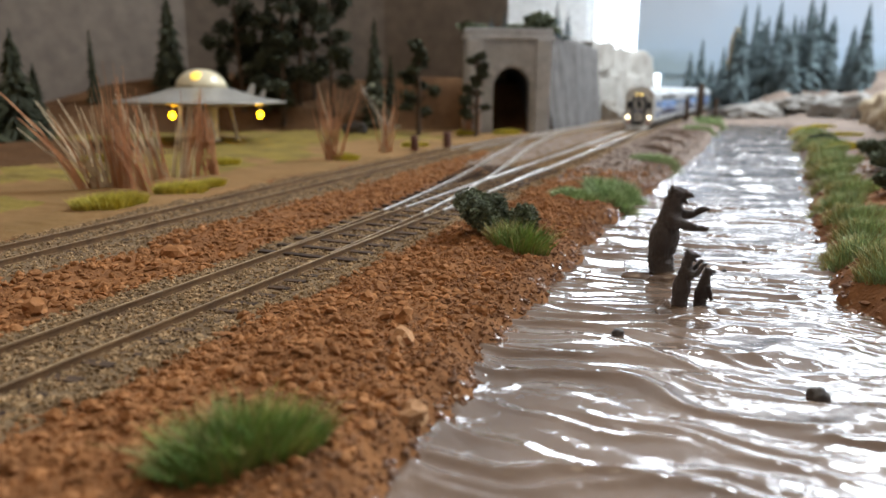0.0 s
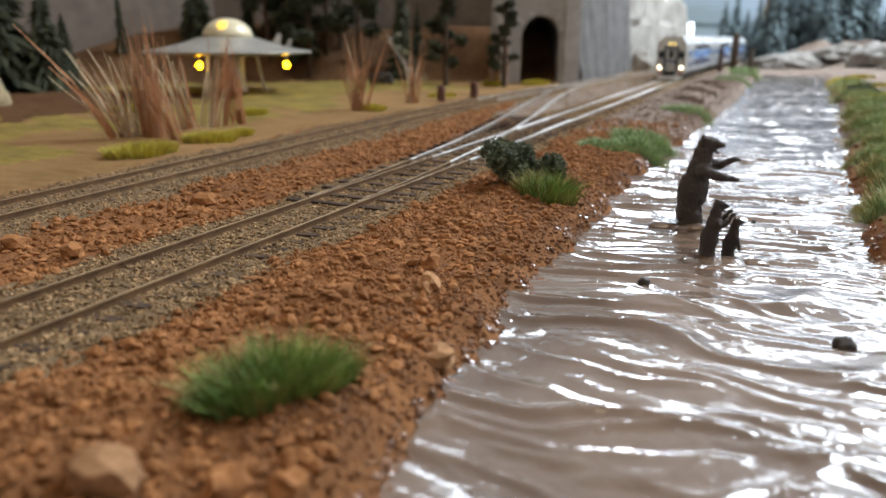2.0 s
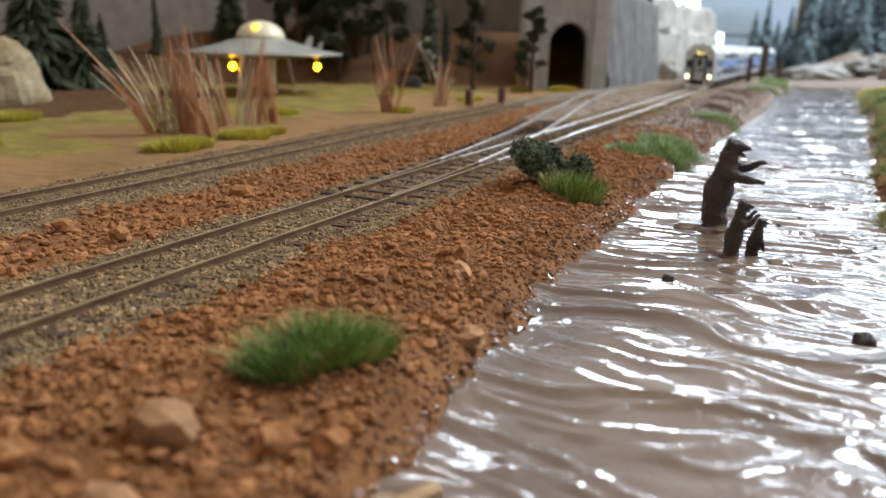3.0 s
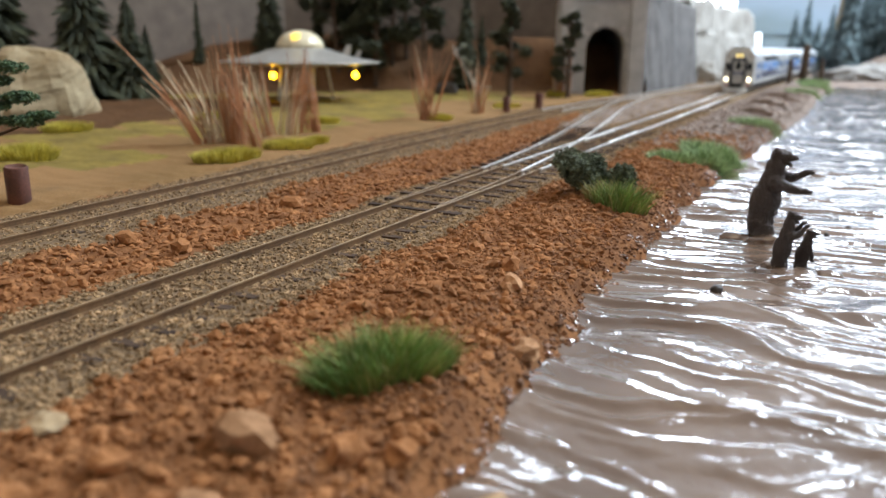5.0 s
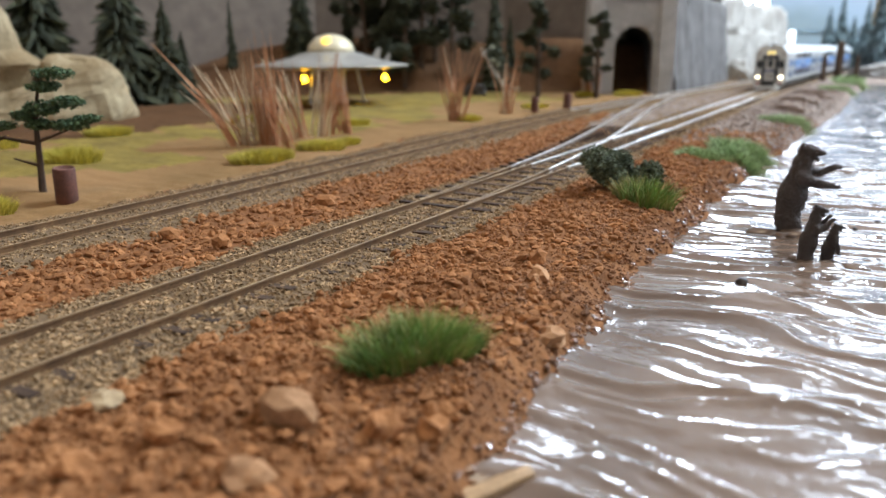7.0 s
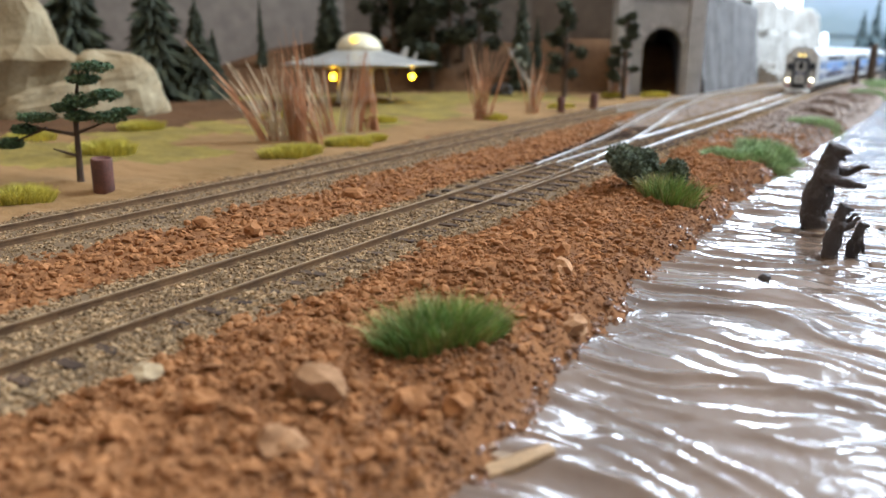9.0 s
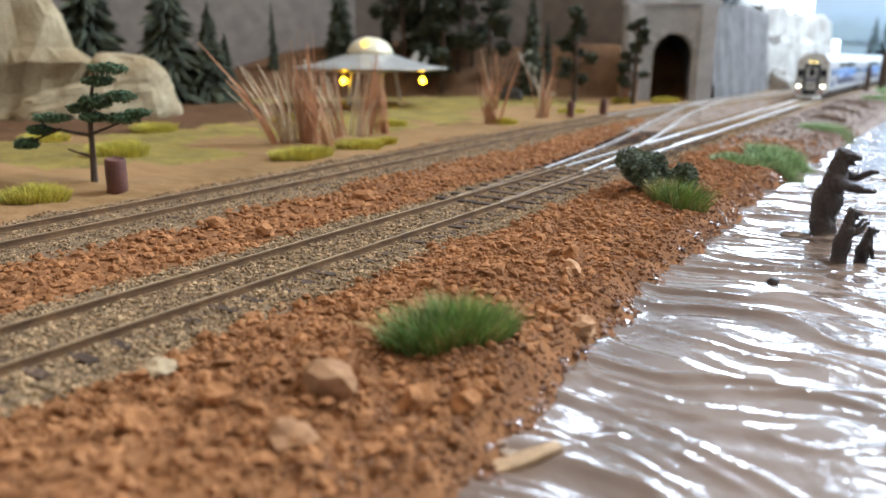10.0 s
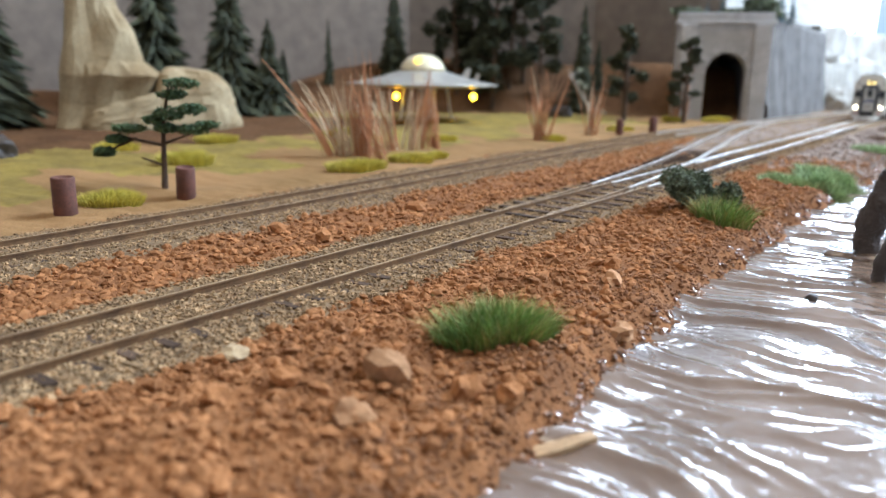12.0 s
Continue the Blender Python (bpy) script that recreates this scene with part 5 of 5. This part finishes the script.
def bear(x, y, h, rz, seed, label, arms, slim=1.0):
    """A standing bear figure, one closed mesh. Built 1 tall, facing +x."""
    bm = bmesh.new()
    ball(bm, (-0.035, 0, 0.18), (0.160, 0.165, 0.20))
    ball(bm, (-0.012, 0, 0.40), (0.182, 0.17, 0.24), (0, 6, 0))
    ball(bm, (0.040, 0, 0.61), (0.145, 0.15, 0.19), (0, 12, 0))
    ball(bm, (0.060, 0, 0.77), (0.112, 0.105, 0.14))
    ball(bm, (0.090, 0, 0.895), (0.108, 0.095, 0.085))
    ball(bm, (0.165, 0, 0.905), (0.085, 0.062, 0.052), (0, 14, 0))
    ball(bm, (0.235, 0, 0.890), (0.065, 0.042, 0.034), (0, 16, 0))
    ball(bm, (0.175, 0, 0.830), (0.080, 0.040, 0.024), (0, 24, 0))
    ball(bm, (0.285, 0, 0.885), (0.020, 0.026, 0.020))
    for s in (-1, 1):
        ball(bm, (0.045, 0.075 * s, 0.960), (0.026, 0.022, 0.026))
        ball(bm, (0.02, 0.10 * s, 0.06), (0.13, 0.085, 0.16))
        ball(bm, (0.10, 0.11 * s, -0.02), (0.12, 0.075, 0.05))
        p = [Vector(q) for q in arms[0 if s < 0 else 1]]
        for a, b, ra, rb in zip(p, p[1:], (0.066, 0.048), (0.048, 0.030)):
            rod(bm, a, b, ra, rb, 12)
            ball(bm, b, rb)
        ball(bm, p[0], 0.085)
        ball(bm, p[-1] + Vector((0.025, 0, 0)), (0.045, 0.04, 0.026))
    ob = link_mesh("bear_figure", bm, M["bear"], True)
    ob.matrix_world = pose(x, y, WATER - 0.001, 0, 0, rz) @ Matrix.Diagonal((h * slim, h * slim, h, 1))
    r = ob.modifiers.new("join", "REMESH")
    r.mode, r.voxel_size, r.use_smooth_shade = "VOXEL", 0.014, True
    d = ob.modifiers.new("fur", "DISPLACE")
    tx = bpy.data.textures.new("fur", "CLOUDS")
    tx.noise_scale, tx.noise_depth = 0.036, 3
    d.texture, d.strength, d.mid_level = tx, 0.042, 0.5
    return tagged(ob, label, "bear figure")


bear(0.0882, 0.200, 0.0288, 5, 1, "dark brown standing bear figure in the river", (((0.08, -0.12, 0.62), (0.29, -0.13, 0.575), (0.43, -0.10, 0.555)), ((0.12, 0.12, 0.68), (0.27, 0.13, 0.66), (0.42, 0.10, 0.735))), 0.88)
bear(0.0964, 0.1612, 0.0174, 15, 2, "dark brown bear cub figure with raised paws", (((0.10, -0.13, 0.62), (0.26, -0.12, 0.66), (0.36, -0.08, 0.78)), ((0.10, 0.13, 0.62), (0.24, 0.12, 0.68), (0.33, 0.08, 0.80))), 0.74)
bear(0.1012, 0.1660, 0.0120, 10, 3, "small dark brown bear cub figure sitting upright", (((0.10, -0.13, 0.55), (0.18, -0.14, 0.42), (0.20, -0.12, 0.30)), ((0.10, 0.13, 0.55), (0.18, 0.14, 0.42), (0.20, 0.12, 0.30))), 0.88)

# ---- flying saucer ----
saucer = thing("flying_saucer", "silver flying saucer model with lit yellow dome on legs", "flying saucer", (-0.352, 0.518, h0(-0.352, 0.518)), 40)
part("hull", lathe(bmesh.new(), ((0.0, 0.0325), (0.030, 0.0325), (0.055, 0.0335), (0.0740, 0.0352), (0.0755, 0.0358), (0.0750, 0.0364), (0.058, 0.0392), (0.040, 0.0435), (0.028, 0.0475), (0.022, 0.0490), (0.0, 0.0492)), 72), M["ufo"], saucer, "", True)
dm = part("dome", lathe(bmesh.new(), [(0.0225 * math.cos(a), 0.0488 + 0.0165 * math.sin(a)) for a in np.linspace(0, 1.5, 9)], 40), M["dome"], saucer, "cream dome", True)
part("lit_window", lathe(bmesh.new(), [(0.0102 * math.cos(a), 0.0112 * math.sin(a)) for a in np.linspace(-0.2, 1.5, 8)], 24, (-0.003, -0.0108, 0.0515)), M["domey"], dm, "glowing yellow dome segment", True)
for x, y in ((-0.026, -0.026), (0.050, -0.014)):
    lg = part("lamp_bracket", rod(bmesh.new(), (x, y, 0.0335), (x, y, 0.0270), 0.0012, 0.0012, 8), M["ufo"], saucer)
    part("lamp", ball(bmesh.new(), (x, y, 0.0245), (0.0027, 0.0027, 0.0030), sub=3), M["lampy"], lg, "glowing amber ball lamp", True)
part("entry_column", lathe(bmesh.new(), ((0.0085, 0.0), (0.0085, 0.002), (0.0070, 0.003), (0.0070, 0.028), (0.0095, 0.033)), 24, (0.006, 0.0, 0)), M["ufo"], saucer, "", True)
for x, y, fx, fy in ((0.024, 0.006, 0.030, 0.008), (-0.018, -0.02, -0.022, -0.025), (-0.012, 0.024, -0.016, 0.030)):
    lg = part("leg", rod(bmesh.new(), (x, y, 0.034), (fx, fy, 0.001), 0.0016, 0.0011, 8), M["ufo"], saucer)
    part("foot", rod(bmesh.new(), (fx, fy, 0.0), (fx, fy, 0.0015), 0.004, 0.003, 12), M["ufo"], lg)
for x, s in ((0.036, 1.0), (0.050, 0.6)):
    bm = prism(bmesh.new(), ((x, 0.040), (x + 0.010 * s, 0.040), (x + 0.012 * s, 0.040 + 0.012 * s), (x + 0.008 * s, 0.040 + 0.012 * s)), -0.0008, 0.0008)
    part("fin", bm, M["ufo"], saucer)

# ---- posts ----
for k, (x, y, r, h, tx, ty) in enumerate(((-0.130, 0.0990, 0.0036, 0.0128, 2, 5), (-0.1262, 0.0512, 0.0037, 0.0130, 0, 1), (-0.133, 0.505, 0.0031, 0.0128, 0, 0), (-0.122, 0.548, 0.0033, 0.0130, 0, 1))):
    ob = link_mesh("marker_post", lathe(bmesh.new(), ((r * 0.97, 0), (r, 0.0006), (r, h - 0.0005), (r * 0.93, h), (r * 0.86, h), (r * 0.84, h - 0.0006)), 24), M["rust"], True)
    ob.matrix_world = pose(x, y, h0(x, y) - 0.0006, tx, ty, 0)
    tagged(ob, "short rusty red-brown round post beside the back track", "post", "rusty posts")
for k, (az, d, h, r) in enumerate(((3.6, 1.25, 0.038, 0.0036), (2.7, 1.27, 0.058, 0.0060), (1.6, 1.26, 0.036, 0.0032))):
    x, y = bearing(az, d)
    ob = link_mesh("timber_post", lathe(bmesh.new(), ((r * 1.1, -0.006), (r, 0.01), (r * 0.95, h * 0.7), (r * 0.8, h * 0.95), (r * 0.4, h)), 10), M["bark"], False)
    ob.matrix_world = pose(x, y, h0(x, y), 0, 0, 20 * k)
    tagged(ob, "dark weathered timber post beside the river's end", "post", "timber posts")

# ---- passenger train on the near track ----
ROOF = ((-0.0166, 0.0075), (-0.0175, 0.0100), (-0.0175, 0.0405), (-0.0165, 0.0425), (-0.0112, 0.0492), (-0.0095, 0.0503), (0.0095, 0.0503), (0.0112, 0.0492), (0.0165, 0.0425), (0.0175, 0.0405), (0.0175, 0.0100), (0.0166, 0.0075))
LENGTH = 0.298


def bar(p, *dims, m, parent, name, label="", bevel=0.0):
    return part(name, boxed(*dims, bevel=bevel), m, parent, label)


def strip(xa, xb, top, foot):
    """A thin closed panel between two edge lines given in y and z."""
    bm = bmesh.new()
    g = [[bm.verts.new((x, y, z)) for y, z in e] for x, e in ((xa, top), (xa, foot), (xb, foot), (xb, top))]
    for p, q in zip(g, g[1:] + g[:1]):
        for k in range(len(top) - 1):
            bm.faces.new((p[k], p[k + 1], q[k + 1], q[k]))
    bm.faces.new([r[0] for r in g]), bm.faces.new([r[-1] for r in g])
    bmesh.ops.recalc_face_normals(bm, faces=bm.faces)
    return bm


def rail_car(y0, cab, label):
    xa, xb = float(t1_x(y0 + 0.02)), float(t1_x(y0 + LENGTH - 0.02))
    turn = math.atan2(xb - xa, LENGTH - 0.04)
    car = thing("rail_car", label, "train car", (xa - 0.02 * math.sin(turn), y0, RAIL_TOP), -math.degrees(turn), "train cars")
    body = part("body", prism(bmesh.new(), [(x, min(z, 0.0407)) for x, z in ROOF if z < 0.041], 0.0, LENGTH - 0.004), M["silver"], car)
    # roof in three lengths, the middle one slightly wider
    for a, b, g in ((0.0005, 0.050, 0.0), (0.052, LENGTH - 0.056, 0.0004), (LENGTH - 0.054, LENGTH - 0.0045, 0.0)):
        bm = prism(bmesh.new(), [(x * (1 + g * 20), z + g) for x, z in ROOF if z > 0.0402], a, b)
        part("roof_section", bm, M["roofsil"], car)
    for a in (0.050, LENGTH - 0.056):
        bm = prism(bmesh.new(), [(x * 1.0, z - 0.0006) for x, z in ROOF if z > 0.0402], a, a + 0.002)
        part("roof_joint", bm, M["darkgrey"], car)
    for s in (-1, 1):
        x0, x1 = (0.0175, 0.01775) if s > 0 else (-0.01775, -0.0175)
        xw = (0.0175, 0.0179) if s > 0 else (-0.0179, -0.0175)
        # doors
        for y in (0.0085, 0.050, LENGTH - 0.062, LENGTH - 0.020):
            d = bar(0, x0, x1, y, y + 0.0105, 0.011, 0.036, m=M["doorgrey"], parent=car, name="door", bevel=0.0001)
            part("door_window", boxed(xw[0], xw[1], y + 0.0028, y + 0.0078, 0.0225, 0.0335), M["glass"], d)
            part("door_header", boxed(xw[0], xw[1], y - 0.0008, y + 0.0113, 0.0362, 0.0374), M["roofsil"], d)
        # colour bands of the end sections
        for a, b in ((0.0205, 0.049), (LENGTH - 0.050, LENGTH - 0.0215)):
            lb = bar(0, x0, x1, a, b, 0.0255, 0.0335, m=M["ltblue"], parent=car, name="blue_band")
            db = bar(0, x0, x1, a, b, 0.0130, 0.0205, m=M["dkblue"], parent=car, name="dark_blue_band")
            part("window", boxed(xw[0], xw[1], a + 0.0095, a + 0.0155, 0.0265, 0.0325), M["glass"], lb)
            part("lettering_bar", boxed(xw[0], xw[1], a + 0.011, a + 0.018, 0.0160, 0.0172), M["silver"], db, "small pale illegible lettering")
        # middle: upper windows on silver, blue swoosh, lower windows on dark blue
        a, b = 0.064, LENGTH - 0.066
        n = 48
        ups, lo = [], []
        for k in range(n + 1):
            y = a + (b - a) * k / n
            t = (y - a) / (b - a)
            lo.append((y, 0.0240 + 0.0068 * math.exp(-((t - 0.46) / 0.17) ** 4)))
            ups.append((y, 0.0335))
        part("blue_band", strip(x0, x1, ups, lo), M["ltblue"], car)
        st = [(y, z - 0.0013) for y, z in lo]
        part("pale_stripe", strip(x0, x1 + (x1 - x0) * 0.3, lo, st) if s > 0 else strip(x0 + (x0 - x1) * 0.3, x1, lo, st), M["roofsil"], car)
        part("swoosh_band", strip(x0, x1, st, [(y, 0.0222) for y, z in lo]), M["dkblue2"], car)
        low = bar(0, x0, x1, a + 0.002, b - 0.002, 0.0140, 0.0219, m=M["dkblue"], parent=car, name="dark_blue_band")
        for k in range(10):
            y = a + 0.010 + k * (b - a - 0.020) / 9.6
            part("lower_window", boxed(xw[0], xw[1], y, y + 0.0098, 0.0150, 0.0208, bevel=0.0001), M["paleglass"], low)
            u = part("upper_window", boxed(xw[0], xw[1], y, y + 0.0098, 0.0350, 0.0398, bevel=0.0001), M["glass"], car)
        bar(0, xw[0], xw[1], 0.004, LENGTH - 0.008, 0.0083, 0.0093, m=M["darkgrey"], parent=car, name="sill")
    # underframe and bogies
    part("underframe", boxed(-0.0135, 0.0135, 0.060, LENGTH - 0.064, 0.0028, 0.0076), M["darkgrey"], car)
    for yc in (0.040, LENGTH - 0.044):
        bg = part("bogie", boxed(-0.0128, 0.0128, yc - 0.017, yc + 0.017, 0.0030, 0.0070, bevel=0.0006), M["black"], car)
        for yw in (yc - 0.0135, yc + 0.0135):
            for s in (-1, 1):
                bm = rod(bmesh.new(), (s * 0.0072, yw, 0.0056), (s * 0.0096, yw, 0.0056), 0.0054, 0.0054, 20)
                part("wheel", bm, M["darkgrey"], bg)
    part("gangway", boxed(-0.007, 0.007, LENGTH - 0.004, LENGTH - 0.0002, 0.010, 0.040), M["black"], car)
    if not cab:
        part("gangway", boxed(-0.007, 0.007, -0.004, -0.0002, 0.010, 0.040), M["black"], car)
        return car
    # cab end
    fr = part("cab_front", prism(bmesh.new(), [(x * 0.985, z * 0.992 + 0.0003) for x, z in ROOF], -0.0042, -0.0002), M["cabwhite"], car)
    bmx = boxed(-0.0168, 0.0168, -0.0052, -0.0040, 0.0050, 0.0112, bevel=0.0005)
    bumper = part("bumper_beam", bmx, M["silver"], car)
    part("coupler_pocket", boxed(-0.0085, 0.0060, -0.0056, -0.0050, 0.0030, 0.0100, bevel=0.0003), M["black"], bumper)
    part("coupler", boxed(-0.0022, 0.0022, -0.0105, -0.0055, 0.0052, 0.0082, bevel=0.0006), M["black"], bumper)
    bm = prism(bmesh.new(), ((-0.0125, 0.0008), (0.0125, 0.0008), (0.0135, 0.0042), (-0.0135, 0.0042)), -0.0085, -0.0060)
    for v in bm.verts:
        if v.co.z < 0.002:
            v.co.y -= 0.003
    part("snowplough", bm, M["silver"], car)
    yf = -0.0042
    door = part("cab_door", boxed(-0.0052, 0.0052, yf - 0.0008, yf, 0.0108, 0.0352, bevel=0.0003), M["cabwhite"], car)
    part("door_window", boxed(-0.0030, 0.0030, yf - 0.0011, yf - 0.0007, 0.0252, 0.0338, bevel=0.0001), M["glass"], door)
    part("name_panel", boxed(-0.0046, 0.0046, yf - 0.0011, yf - 0.0007, 0.0190, 0.0232), M["dkblue"], door)
    part("emblem", boxed(-0.0026, 0.0026, yf - 0.0013, yf - 0.0010, 0.0205, 0.0217), M["cabwhite"], door)
    for k in range(4):
        part("number_bar", boxed(-0.0037 + 0.0019 * k, -0.0024 + 0.0019 * k, yf - 0.0010, yf - 0.0007, 0.0137, 0.0158), M["black"], door)
    # dark diaphragm round the door
    bm = bmesh.new()
    box(bm, -0.0086, -0.0056, yf - 0.0022, yf, 0.0098, 0.0352, 0.0004)
    box(bm, 0.0056, 0.0086, yf - 0.0022, yf, 0.0098, 0.0352, 0.0004)
    box(bm, -0.0086, 0.0086, yf - 0.0022, yf, 0.0354, 0.0384, 0.0008)
    part("diaphragm", bm, M["diaph"], car)
    for s in (-1, 1):
        w = part("cab_window", boxed(s * 0.0090, s * 0.0152, yf - 0.0005, yf, 0.0246, 0.0328, bevel=0.0001), M["glass"], car)
        part("wiper", rod(bmesh.new(), (s * 0.012, yf - 0.0008, 0.0345), (s * 0.0135, yf - 0.0008, 0.0290), 0.0003, 0.0002, 6), M["black"], w)
        bm = bmesh.new()
        for z in (0.0178, 0.0228):
            rod(bm, (s * 0.0088, yf - 0.0012, z), (s * 0.0158, yf - 0.0012, z), 0.00035, 0.00035, 6)
        rod(bm, (s * 0.0156, yf - 0.0012, 0.0165), (s * 0.0156, yf - 0.0012, 0.0240), 0.00035, 0.00035, 6)
        part("handrail", bm, M["black"], car)
        part("headlamp", rod(bmesh.new(), (s * 0.0126, yf - 0.0010, 0.0140), (s * 0.0126, yf, 0.0140), 0.0013, 0.0014, 18), M["lamp"], car, "lit round warm headlamp")
        part("marker_lamp", rod(bmesh.new(), (s * 0.0127, yf - 0.0006, 0.0408), (s * 0.0127, yf, 0.0408), 0.0009, 0.0010, 14), M["black"], car)
        part("buffer_lamp", boxed(s * 0.0100, s * 0.0132, -0.0056, -0.0050, 0.0066, 0.0090), M["redlens"], bumper, "red tail lamp lens")
        part("top_lamp", rod(bmesh.new(), (s * 0.0024, yf - 0.0009, 0.0413), (s * 0.0024, yf, 0.0413), 0.0011, 0.0012, 16), M["lamptop"], car, "lit amber top lamp")
    part("lamp_panel", boxed(-0.0038, 0.0038, yf - 0.0004, yf, 0.0398, 0.0428, bevel=0.0002), M["black"], car)
    part("horn", rod(bmesh.new(), (-0.002, 0.003, 0.0515), (0.0035, 0.001, 0.0520), 0.0009, 0.0014, 12), M["silver"], car)
    part("bell", lathe(bmesh.new(), ((0.0022, 0.0), (0.0020, 0.0012), (0.0012, 0.0024), (0.0, 0.0028)), 16, (-0.0055, 0.003, 0.0503)), M["silver"], car)
    return car


rail_car(0.90, True, "silver and blue double-deck cab car with lit headlamps")
rail_car(0.90 + LENGTH + 0.002, False, "silver and blue double-deck passenger car")
rail_car(0.90 + 2 * (LENGTH + 0.002), False, "silver and blue double-deck passenger car")
